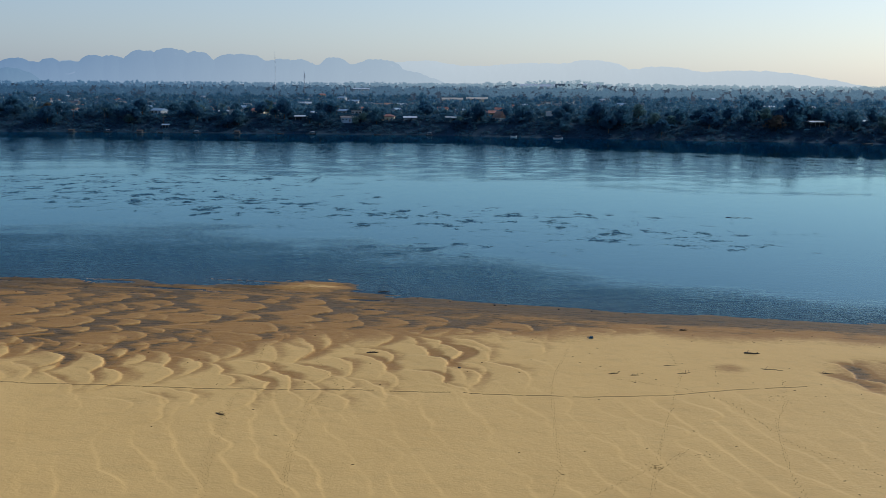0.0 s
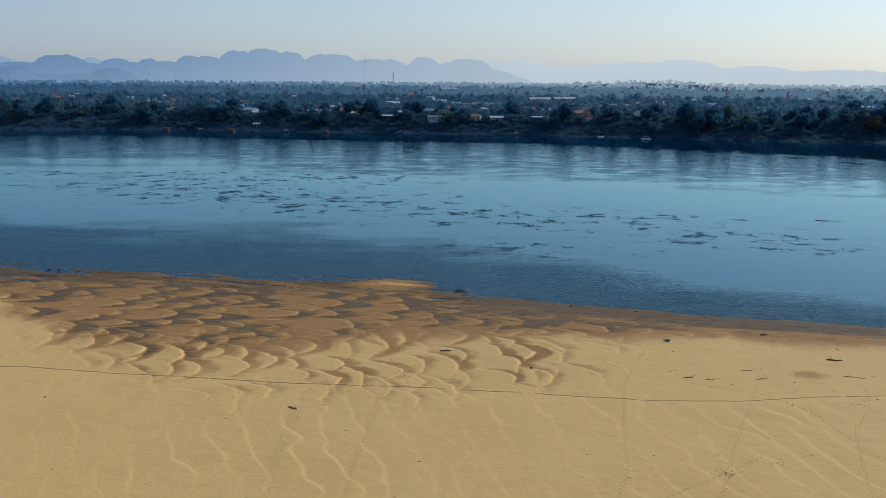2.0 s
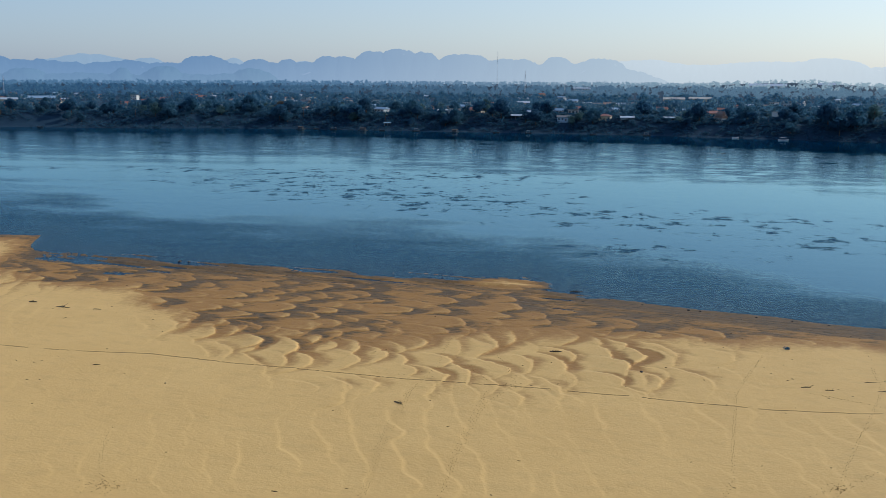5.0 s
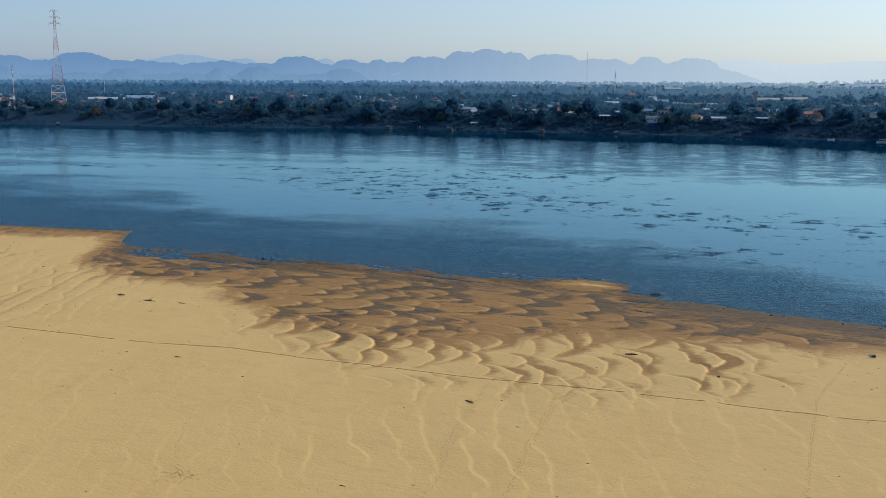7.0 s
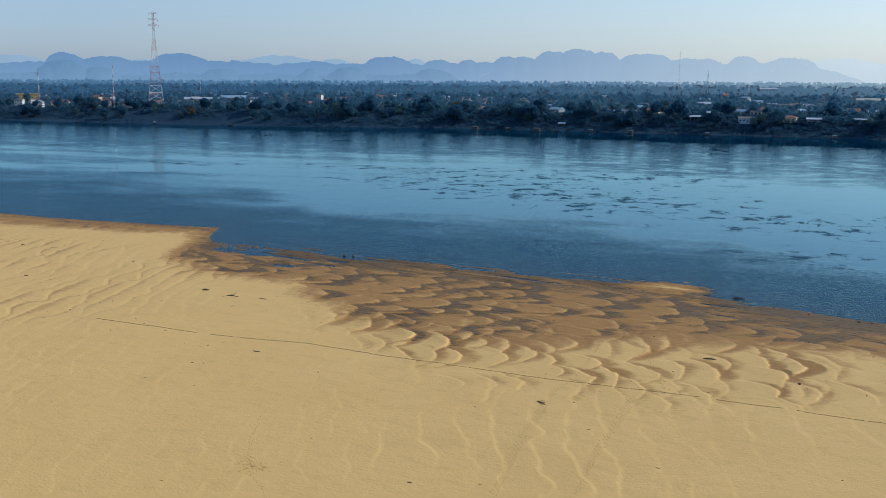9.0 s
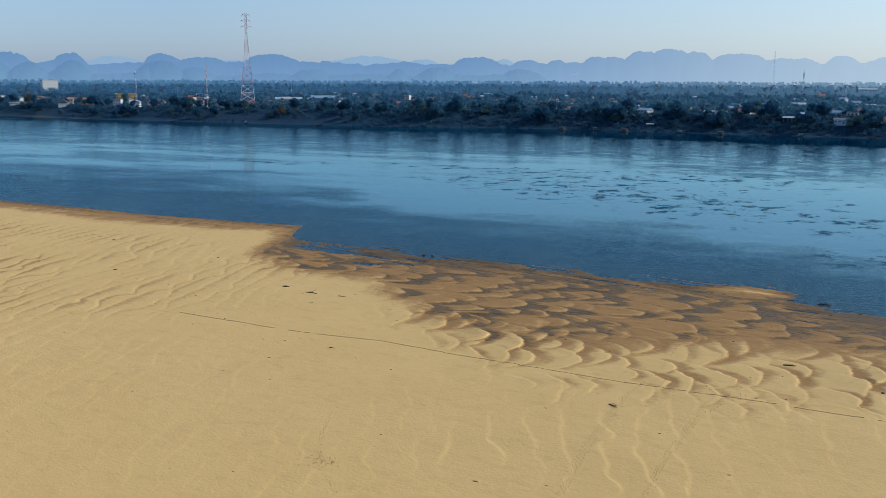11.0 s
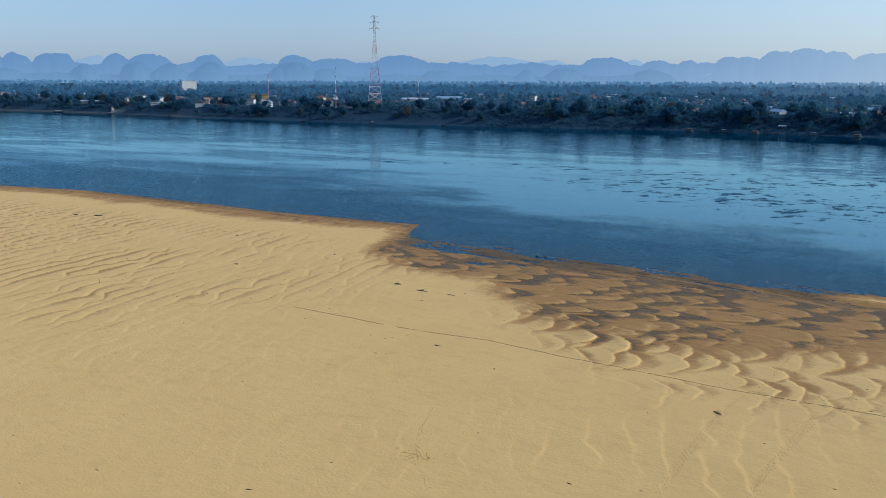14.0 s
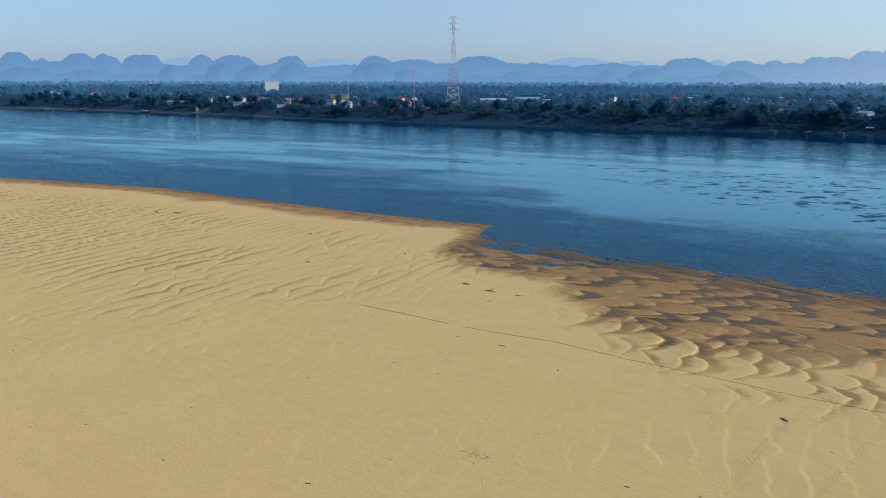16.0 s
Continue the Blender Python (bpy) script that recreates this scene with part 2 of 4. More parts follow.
    if bevel:
        bmesh.ops.bevel(bm, geom=list({e for v in r["verts"] for e in v.link_edges}), offset=bevel, segments=1, affect="EDGES")
    return bm


def rod(bm, a, b, r0, r1=None, sides=5):
    """A tapered bar from a to b."""
    a, b = Vector(a), Vector(b)
    d = b - a
    bmesh.ops.create_cone(bm, cap_ends=True, segments=sides, radius1=r0, radius2=r0 if r1 is None else r1, depth=d.length,
                          matrix=Matrix.Translation((a + b) / 2) @ d.to_track_quat("Z", "Y").to_matrix().to_4x4())
    return bm


def empty(name, m, label, category, group="", kind=""):
    ob = new(name)
    ob.matrix_world = m
    return tagged(ob, label, category, group, kind)


# ---- smooth noise on arrays ----
LATTICE = np.random.default_rng(7).random((256, 256))


def vnoise(x, y):
    xi, yi = np.floor(x).astype(int), np.floor(y).astype(int)
    fx, fy = x - xi, y - yi
    fx, fy = fx * fx * (3 - 2 * fx), fy * fy * (3 - 2 * fy)
    a, b = LATTICE[xi % 256, yi % 256], LATTICE[(xi + 1) % 256, yi % 256]
    c, d = LATTICE[xi % 256, (yi + 1) % 256], LATTICE[(xi + 1) % 256, (yi + 1) % 256]
    return (a * (1 - fx) + b * fx) * (1 - fy) + (c * (1 - fx) + d * fx) * fy


def fbm(x, y, octaves=4, gain=0.5):
    s, a, n = 0.0, 1.0, 0.0
    for k in range(octaves):
        s, n = s + a * vnoise(x * 2 ** k + 17.3 * k, y * 2 ** k + 5.1 * k), n + a
        a *= gain
    return s / n - 0.5


def sstep(v, lo, hi):
    t = np.clip((v - lo) / (hi - lo), 0, 1)
    return t * t * (3 - 2 * t)


# ---- the lie of the land ----
SHORE_X = [-5000, -1500, -700, -479, -441, -404, -371, -328, -291, -256, -228, -203, -187, -182, -177, -172, -169, -153, -130, -113, -94, -78, -62, -47,
           -40, -34, -28, -23, -20, -11, 2, 15, 27, 39, 51, 63, 74, 93, 150, 300, 5000]
SHORE_Y = [60, 150, 236, 270, 279, 285, 291, 290, 288, 285, 286, 287, 288.5, 277, 268, 263, 264, 263, 257, 256, 253.5, 252.5, 251.5, 250,
           250.5, 253.5, 254.5, 249, 241.5, 235.5, 231.4, 227.4, 224.4, 221, 218.6, 216.3, 213.4, 211, 205, 196, 60]
DAMP_X = [-5000, -479, -371, -256, -215, -190, -180, -172, -165, -150, -137, -118, -102, -88, -72, -55, -40, -23, -3, 13, 37, 60, 93, 300, 5000]
DAMP_Y = [52, 251, 271, 265, 266, 270, 260, 243, 232, 221, 214, 213, 199, 186, 181, 181, 184, 192, 196, 197, 198, 198, 194, 182, 50]
FAR_X = [-5000, -2200, -1640, -1300, -1094, -935, -732, -617, -512, -430, -363, -277, -149, 0, 109, 204, 297, 368, 600, 1500, 5000]
FAR_Y = [700, 850, 901, 936, 927, 907, 910, 917, 926, 955, 968, 965, 960, 950, 919, 895, 880, 857, 810, 760, 700]


def shore(x):
    return np.interp(x, SHORE_X, SHORE_Y)


def far_shore(x):
    return np.interp(x, FAR_X, FAR_Y) + 5 * fbm(x / 40, x * 0, 3)


def damp_line(x):
    return np.interp(x, DAMP_X, DAMP_Y)


def dunes(x, y, length, swing, reach, lee=0.84):
    """Long sand waves: gentle backs, steep lee faces to +x, each crest winding by itself.
    Returns the height, the damp of the hollows and the relative length of the wave."""
    q = x * 0.965 + y * 0.26 + 7.0 * fbm(x / 40, y / 40, 2) + 1.5 * fbm(x / 2.6, y / 5, 3)

    def toe(k):
        n = fbm(y / reach + 0.02 * x, k * 1.0, 2) * 2
        return k * length + swing * (n + 0.8 * np.abs(n))

    k = np.floor(q / length)
    for _ in range(3):
        k = k - (q < toe(k)) + (q >= toe(k + 1))
    a, b = toe(k), toe(k + 1)
    u = np.clip((q - a) / np.maximum(b - a, 0.4), 0, 1)
    s = np.where(u < lee, np.sin(u / lee * np.pi / 2) ** 1.4, 1 - sstep(u, lee, 1.0))
    return s, sstep(u, 0.0, 0.04) * (1 - sstep(u, 0.10, 0.68)), np.clip((b - a) / length, 0.1, 1.6)


def scales(x, y, length, width, seed, turn=0.26):
    """Sand waves left by the current, lapping like fish scales: each has a long back, a rounded front to +x and a
    hollow ahead of it.
    Returns the height, the damp of the hollows and the sunlit paleness painted on the rims, each 0 to 1."""
    c = math.sqrt(1 - turn * turn)
    q = x * c + y * turn + 5.0 * fbm(x / 40 + seed, y / 40, 2) + 0.46 * length * fbm(x / 2.8, y / 5 + seed, 4)
    p = y * c - x * turn + 5.0 * fbm(x / 40, y / 40 + seed, 2)
    i0, j0 = np.floor(q / length).astype(int), np.floor(p / width).astype(int)
    top, ahead, lit_rim = np.zeros_like(q), np.zeros_like(q), np.zeros_like(q)
    for di in (-1, 0, 1, 2):
        for dj in (-1, 0, 1):
            i, j = i0 + di, j0 + dj

            def rnd(k):
                return LATTICE[(i * 7 + 31 * k + seed) % 256, (j * 13 + 57 * k + 3 * seed) % 256]

            v = (p - (j + rnd(0) + 0.5 * (i % 2)) * width) / (width * (0.60 + 0.45 * rnd(1)))
            span = np.clip(1 - v * v, 0, 1)
            crest = np.clip(0.1 + 1.3 * rnd(2), 0.15, 1) * np.sqrt(span)
            t = ((i + 0.1 + 0.8 * rnd(3)) - (0.65 + 0.4 * rnd(4)) * v * v + 0.35 * (rnd(5) - 0.5) * v) - q / length
            h = crest * np.where(t > 0, np.clip(1 - t / 1.5, 0, 1) ** 1.3, 1 - sstep(-t, 0.0, 0.14))
            lit_rim = np.where(h > top, sstep(t, -0.16, -0.02) * (1 - sstep(t, 0.03, 0.30)) * span, lit_rim)
            top = np.maximum(top, h)
            ahead = np.maximum(ahead, crest * sstep(-t, 0.02, 0.12) * (1 - sstep(-t, 0.15, 1.15)))
    return top, np.clip(1.6 * (ahead - 0.55 * top), 0, 1), lit_rim


def sandbar(x, y):
    """Height and wetness of the sandbar and of the river bed off it."""
    fringe = sstep(x, -175, -165)
    d = shore(x) - y + (1.5 + 21 * fringe * (1 - 0.72 * sstep(x, -18, 8))) * fbm(x / 15, (y + 0.2 * x) / 2.3, 4)
    mound = np.exp(-(((x + 32) / 11) ** 2 + ((y - 246.5) / 5.5) ** 2) ** 1.5)
    d = d + 5 * mound
    band = y - damp_line(x)
    low = sstep(band + 13 * fbm(x / 14, y / 18, 4), -12, 12)
    dry_z = 0.16 + 0.22 * (1 - np.exp(-np.maximum(d, 0) / 30)) + 0.22 * fbm(x / 60, y / 60, 3)
    low_z = 0.03 + 0.08 * sstep(x, -22, 2) + 0.006 * np.clip(d, 0, 20) + 0.10 * (1 - fringe) + fringe * (1.15 - 0.95 * sstep(x, -22, 2)) * fbm(x / 17, (y + 0.2 * x) / 2.4, 4) * sstep(d, -3, 4) * (1 - 0.92 * sstep(d, 9, 22))
    z = dry_z * (1 - low) + low_z * low
    z = np.where(d < 0, np.maximum(-3.0, 0.09 * d), z * sstep(d, -1.0, 4))
    # four fields of sand waves: scales on the damp flat, crescents along its edge, long waves on the dry sand
    inner = sstep(band, -2, 10) * sstep(d, 7, 22)
    crescents = np.exp(-((band - np.interp(x, [-80, -45, -18, 20], [-3, -9, -17, -14])) / np.interp(x, [-80, -45, -18, 20], [10, 17, 22, 17])) ** 2) * sstep(x, -112, -70) * (1 - sstep(x, -8, 34))
    left = sstep(-x, 90, 185) * sstep(d, 18, 55) * (1 - 0.6 * sstep(d, 120, 175)) * (0.30 + 0.70 * sstep(fbm(x / 30, y / 30, 3), -0.35, 0.05))
    near = sstep(164 - y, -10, 15) * (1 - 0.7 * sstep(-x, 40, 75)) * 0.8 * sstep(fbm(x / 9, y / 22, 3), -0.40, 0.10)
    h1, p1, r1 = scales(x, y, 5.4, 10.0, 3)
    h2, p2, r2 = scales(x, y, 9.0, 6.5, 11, -0.06)
    h3, p3, l3 = dunes(x + 20, y, 5.0, 2.8, 9.0, 0.88)
    patchy = 0.55 + 0.9 * sstep(fbm(x / 16 + 9, y / 14, 2), -0.3, 0.3)
    z = z + patchy * (0.40 * crescents * (h1 - 0.3) + 0.22 * inner * (h2 - 0.3) * sstep(d, 8, 25) + 0.085 * near * l3 * (h3 - 0.4)) + 0.11 * left * l3 * (h3 - 0.4)
    z = z + low * sstep(d, 0, 3) * (0.09 * fbm(x / 5, y / 1.6, 3)) + sstep(d, 4, 20) * 0.14 * fbm(x / 7, y / 11, 4)
    hollow_r = np.exp(-(((x - 78) / 12) ** 2 + ((y - 171) / 11.5) ** 2) ** 3)
    smudge = np.exp(-((x - 50.7) / 3.6) ** 2 - ((y - 175.3) / 3.4) ** 2)
    z = z - 0.25 * hollow_r + 0.4 * hollow_r * (h1 - 0.5)
    wet = 0.44 * low + (0.30 + 0.14 * fringe) * np.exp(-np.maximum(d, 0) / 6) + 0.46 * low * (0.25 + 0.75 * fringe) * np.exp(-np.maximum(d - 4, 0) / 20) + 0.34 * hollow_r + 0.42 * smudge
    wet = wet + 0.8 * low * (0.5 + 0.5 * fringe) * fbm(x / 20, (y + 0.2 * x) / 3.0, 4) * sstep(30 - d, 0, 24)
    wet = wet + 1.1 * (1 - fringe) * fbm(x / 22, (y - 0.05 * x) / 1.5, 4) * np.exp(-np.maximum(d, 0) / 16) * sstep(d, 0, 4)
    z, wet = z + 0.30 * mound, wet - 0.62 * mound
    wet = wet + 0.10 * crescents + patchy * (0.52 * crescents * p1 + 0.50 * inner * (1 - crescents) * p2 + 0.11 * near * p3) + 0.55 * hollow_r * p1
    # rims r1 and r2 are paled through the wetness, as if caught by sun
    wet = wet + 0.42 * left * p3 - 0.16 * inner * (1 - crescents) * r2 - 0.22 * crescents * r1
    return z, np.clip(wet, 0, 1.15)


def inland(x, y):
    """Height and bareness of the far bank and of the plain behind it."""
    e = y - far_shore(x)
    wide = 38 + 24 * sstep(-x, 600, 900)
    up = sstep(e, 0, wide + 20 * fbm(x / 90, x * 0 + 3, 2))
    z = np.where(e < 0, np.maximum(-3.0, 0.1 * e), 13.0 * (0.35 * np.clip(e / wide, 0, 1) + 0.65 * up)) + sstep(e, 3, 20) * 1.6 * fbm(x / 22, y / 9, 4)
    z = z + 2.0 * fbm(x / 400, y / 400, 2) * sstep(e, 90, 300) + 15 * sstep(np.hypot(x, y), 1300, 4000) + 15 * np.exp(-((x - 400) / 240) ** 2 - ((y - 3600) / 300) ** 2)
    bare = 0.02 + 0.14 * sstep(-x, 500, 800) + 0.40 * sstep(-x, 780, 1000) * (1 - sstep(e, 20, 70)) + 0.06 * sstep(e, 80, 140) - 0.2 * sstep(e, 0, 15)
    return z, np.clip(bare, 0, 1)


def height(x, y):
    x, y = np.asarray(x, float), np.asarray(y, float)
    return np.where(y > 500, inland(x, y)[0], sandbar(x, y)[0])


def polar_sheet(name, radii, fine, mat, attr, rule):
    """A sheet of ground round the camera's start, fine across the camera's sweep and coarse elsewhere."""
    az = np.concatenate([np.linspace(-180, -28, 30)[:-1], np.linspace(-28, 65, fine), np.linspace(65, 180, 24)[1:]])
    a, r = np.meshgrid(np.radians(az), radii)
    x, y = -r * np.sin(a), r * np.cos(a)
    z, w = rule(x, y)
    me = mesh_of(name, np.stack([x, y, z], -1).reshape(-1, 3), grid_faces(len(radii), len(az))[:, ::-1], mat, True)
    me.attributes.new(attr, "FLOAT", "POINT").data.foreach_set("value", w.astype(np.float32).ravel())
    return new(name, me)


# middle rows are spaced evenly in angle below the camera
near_r = np.concatenate([np.linspace(0.5, 100, 14)[:-1], 49 / np.tan(np.radians(np.linspace(26.1, 9.3, 440))), np.geomspace(300, 560, 84)[1:], np.linspace(560, 700, 6)[1:]])
tagged(polar_sheet("sandbar_ground", near_r, 980, SAND, "wet", sandbar), "rippled golden sandbar, damp brown by the river", "sandbar", kind="structure")
far_r = np.concatenate([np.linspace(640, 860, 12)[:-1], np.geomspace(860, 2000, 150), np.geomspace(2000, 4980, 40)[1:]])


def far_rule(x, y):
    z, b = inland(x, y)
    return np.where(y > 450, z, np.where(y > 0, -3.0, -3.2)), b


tagged(polar_sheet("ground", far_r, 420, LAND, "bare", far_rule), "wooded plain and steep earthy far river bank", "ground", kind="structure")

# the river: one sheet, with the depth of its bed for the tint of the shallows
wx = np.concatenate([np.linspace(-4900, -700, 30)[:-1], np.linspace(-700, 300, 260), np.linspace(300, 4900, 30)[1:]])
wv = np.concatenate([np.linspace(-30, 60, 46)[:-1], np.linspace(60, 800, 76)])
WX, WV = np.meshgrid(wx, wv)
WY = shore(WX) + WV
me = mesh_of("water", np.stack([WX, WY, WX * 0], -1).reshape(-1, 3), grid_faces(len(wv), len(wx))[:, ::-1], WATER, True)
me.attributes.new("depth", "FLOAT", "POINT").data.foreach_set("value", np.clip(WV / 34, 0, 1).astype(np.float32).ravel())
me.attributes.new("off", "FLOAT", "POINT").data.foreach_set("value", np.clip(WV / 700, 0, 1).astype(np.float32).ravel())
calm = np.interp(WX, [-5000, -600, -200, 100, 350, 5000], [60, 90, 130, 170, 260, 300])
ruffled = np.interp(WX, [-5000, -600, -320, -240, -200, -130, -60, 10, 60, 110, 5000], [150, 150, 135, 95, 62, 85, 80, 60, 30, 22, 22])
gusts = sum(np.exp(-((WX - gx) / ga) ** 2 - ((WY - gy) / gb) ** 2) for gx, gy, ga, gb in
            ((-170, 450, 75, 38), (-85, 415, 60, 40), (10, 375, 70, 30), (75, 330, 50, 28), (-10, 300, 30, 18), (-370, 500, 60, 14), (-250, 520, 60, 14), (-120, 520, 90, 40)))
for attr_name, value in (("lee", np.clip((far_shore(WX) - WY) / calm, 0, 1.4)), ("inshore", np.clip(1 - WV / ruffled * 0.55, 0, 1)), ("gusts", np.clip(gusts, 0, 1)), ("breeze_dim", 0.55 * sstep(-WX, 60, 420))):
    me.attributes.new(attr_name, "FLOAT", "POINT").data.foreach_set("value", value.astype(np.float32).ravel())
tagged(new("water", me), "calm wide blue river with rippled patches", "river", kind="structure")

# ---- hazy karst hills at the horizon ----
NEAR_HILLS = [(52.9, .66, 1.0), (48.6, .72, 1.2), (50.3, .8, .9), (46.5, .8, 1.2), (42.0, .86, 1.7), (40.2, .5, 1.2), (29.4, .48, .8), (27.2, .55, 1.2), (34.0, .42, 1.6), (22.6, .5, 1.6),
              (57.0, .42, 1.6), (60.0, .5, 1.8), (64.0, .5, 2.0)]
MID_HILLS = [(3.7, 1.08, 1.6), (6.0, 1.16, 1.0), (7.9, 1.06, 1.3), (9.0, 1.08, 1.1), (10.95, 1.30, 1.8), (13.4, 1.40, 1.6), (14.6, 1.56, 1.5), (16.0, 1.44, 1.7), (17.6, 1.13, 1.0), (18.4, 1.13, 1.1), (20.6, 1.0, 1.0), (22.2, 1.0, 1.3),
             (25.0, 1.11, 1.7), (36.2, 1.22, 2.2), (39.9, 1.03, 1.7), (41.9, 1.22, 1.5), (46.5, 1.2, 1.1), (49.6, 1.2, 1.6), (51.3, 1.22, 1.0), (54.1, 1.2, 1.0), (54.8, 1.2, .9), (56.2, 1.21, .9),
             (57.5, 1.23, 1.2), (59.2, 1.0, .5), (60.6, 1.3, 1.2), (63.0, 1.2, 1.5), (66.0, 1.25, 1.6)]
FAR_HILLS = [(-5.5, .98, 7.0), (-8.0, 1.13, 3.2), (-11.8, .80, 5.5), (-16.0, .6, 6.0), (1.2, 1.05, 4.0), (12.7, 1.12, .9), (23.5, 1.02, 1.4), (31.0, 1.17, 4.2), (28.0, 1.0, 2.5), (44.4, 1.06, 2.4), (52.3, 1.11, 2.4), (20.0, .9, 4.0),
             (60.0, .95, 5.0), (38.0, .9, 4.0)]


def hill_range(name, hills, dist, mat, label, sharp, rough, ridge, ends):
    """A range of domed hills on a common ridge (degrees above the eye), which runs out at both ends."""
    az, r = np.meshgrid(np.linspace(-26, 68, 1500), dist + np.linspace(-260, 60, 16))
    x, y = -r * np.sin(np.radians(az)), r * np.cos(np.radians(az))
    back = (r - dist) / 250
    run = sstep(az, ends[0], ends[0] + ends[1]) * (1 - sstep(az, ends[2] - ends[1], ends[2]))
    wob = fbm(az * 0.55 + dist, r * 0 + 2, 4)
    z = ((50 + math.tan(radians(1)) * dist * ridge) * (1 + 0.35 * wob) * run - 30 * (1 - run)) * (1 - np.abs(back) ** 2)
    shift = 0.7 * fbm(az * 1.3, r / 150, 4)
    for c, el, half in hills:
        u = np.hypot((az + shift - c) / (half * 1.25), back)
        p = sharp * (0.7 + 0.45 * (math.sin(c * 12.9) * 437.58 % 1.0))
        z = np.maximum(z, (50 + math.tan(radians(el)) * dist) * np.clip(1 - u ** p, -0.4, 1))
    z = z + rough * (fbm(az * 3.2, r / 28, 5) + 0.8 * np.minimum(0, fbm(az * 5.0 + 9, r / 60, 3))) * np.clip(z / 60, 0, 1)
    ob = new(name, mesh_of(name, np.stack([x, y, z], -1).reshape(-1, 3), grid_faces(16, 1500)[:, ::-1], mat, True))
    return tagged(ob, label, "mountains", kind="structure")


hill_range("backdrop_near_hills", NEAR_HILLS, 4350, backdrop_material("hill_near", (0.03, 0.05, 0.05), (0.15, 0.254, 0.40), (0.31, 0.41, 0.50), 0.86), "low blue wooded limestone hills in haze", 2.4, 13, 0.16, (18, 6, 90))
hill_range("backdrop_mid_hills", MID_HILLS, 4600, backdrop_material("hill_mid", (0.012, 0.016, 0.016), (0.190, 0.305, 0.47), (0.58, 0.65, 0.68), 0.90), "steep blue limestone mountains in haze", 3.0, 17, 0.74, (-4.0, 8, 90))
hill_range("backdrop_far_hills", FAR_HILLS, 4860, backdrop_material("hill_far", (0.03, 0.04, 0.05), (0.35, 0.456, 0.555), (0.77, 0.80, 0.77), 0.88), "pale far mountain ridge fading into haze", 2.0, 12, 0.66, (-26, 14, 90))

# ---- trees ----
RNG = np.random.default_rng(11)


def clumps(rng, n, lobes, size, tri=False):
    """Leaf clumps scattered over the shells of some lobes (cx, cy, cz, rx, ry, rz): small bent cards, none flat to another."""
    lob = np.asarray(lobes, float)
    vol = lob[:, 3] * lob[:, 4]
    k = rng.choice(len(lob), n, p=vol / vol.sum())
    d = rng.normal(size=(n, 3))
    d /= np.linalg.norm(d, axis=1)[:, None]
    c = lob[k, :3] + d * lob[k, 3:] * rng.uniform(0.62, 1.05, (n, 1))
    t = np.cross(d + rng.normal(scale=0.35, size=(n, 3)), rng.normal(size=(n, 3)))
    t /= np.linalg.norm(t, axis=1)[:, None]
    b = np.cross(d + rng.normal(scale=0.3, size=(n, 3)), t)
    b /= np.linalg.norm(b, axis=1)[:, None]
    s = (size * rng.uniform(0.6, 1.35, (n, 1)))
    if tri:
        co = np.stack([c + t * s, c - t * s * 0.6 + b * s, c - t * s * 0.5 - b * s], 1)
        return co.reshape(-1, 3), np.arange(3 * n).reshape(-1, 3)
    co = np.stack([c + t * s, c + b * s * 0.8 + d * s * 0.2, c - t * s, c - b * s * 0.8 + d * s * 0.15], 1)
    return co.reshape(-1, 3), np.arange(4 * n).reshape(-1, 4)


def lobes_of(rng, h, w, n, low=0.35):
    out = []
    for _ in range(n):
        a, q = rng.uniform(0, 6.28), rng.uniform(0.1, 0.75) * w / 2
        z = h * rng.uniform(low, 0.86)
        s = rng.uniform(0.26, 0.42) * w * (1.15 - 0.5 * z / h)
        out.append((q * math.cos(a), q * math.sin(a), z, s, s, s * rng.uniform(0.6, 0.9)))
    out.append((0, 0, h * 0.85, w * 0.24, w * 0.24, h * 0.13))
    return out


def make_tree(rng, h, w, leaf, n, label, lobes=9, low=0.35, category="tree"):
    """A tapered, forked trunk and a crown of leaf clumps with gaps."""
    tree = empty("tree", Matrix.Identity(4), label, category)
    bm = bmesh.new()
    bend = (rng.uniform(-.5, .5), rng.uniform(-.5, .5))
    fork = (bend[0], bend[1], h * 0.38)
    rod(bm, (0, 0, -1.0), fork, 0.035 * h, 0.022 * h, 6)
    L = lobes_of(rng, h, w, lobes, low)
    for lb in L[:5]:
        rod(bm, fork, lb[:3], 0.018 * h, 0.006 * h, 4)
    part("trunk", bm, BARK, tree)
    co, f = clumps(rng, int(1.7 * n), L, 0.054 * w + 0.09)
    crown = new("crown", mesh_of("crown", co, f, leaf))
    crown.parent = tree
    return tree


def make_palm(rng, h, label):
    palm = empty("palm_tree", Matrix.Identity(4), label, "palm tree")
    bm = bmesh.new()
    p = Vector((0, 0, -1))
    for k in range(4):
        q = Vector((0.25 * k * k * 0.15, 0.1 * k, h * (k + 1) / 4))
        rod(bm, p, q, 0.2 - 0.02 * k, 0.18 - 0.02 * k, 5)
        p = q
    part("trunk", bm, BARK, palm)
    co, fs = [], []
    for k in range(16):
        a, rise = k * 2.4, rng.uniform(-0.2, 0.9)
        for side in (-1, 1):
            base = len(co)
            for j in range(5):
                s = j / 4
                q = p + Vector((math.cos(a) * 3.4 * s, math.sin(a) * 3.4 * s, rise * 2.4 * s - 2.6 * s * s))
                wv_ = 0.55 * math.sin(math.pi * min(1, s * 0.9 + 0.1)) * side
                co += [tuple(q), (q.x - math.sin(a) * wv_, q.y + math.cos(a) * wv_, q.z - abs(wv_) * 0.5)]
            fs += [(base + 2 * j, base + 2 * j + 1, base + 2 * j + 3, base + 2 * j + 2) for j in range(4)]
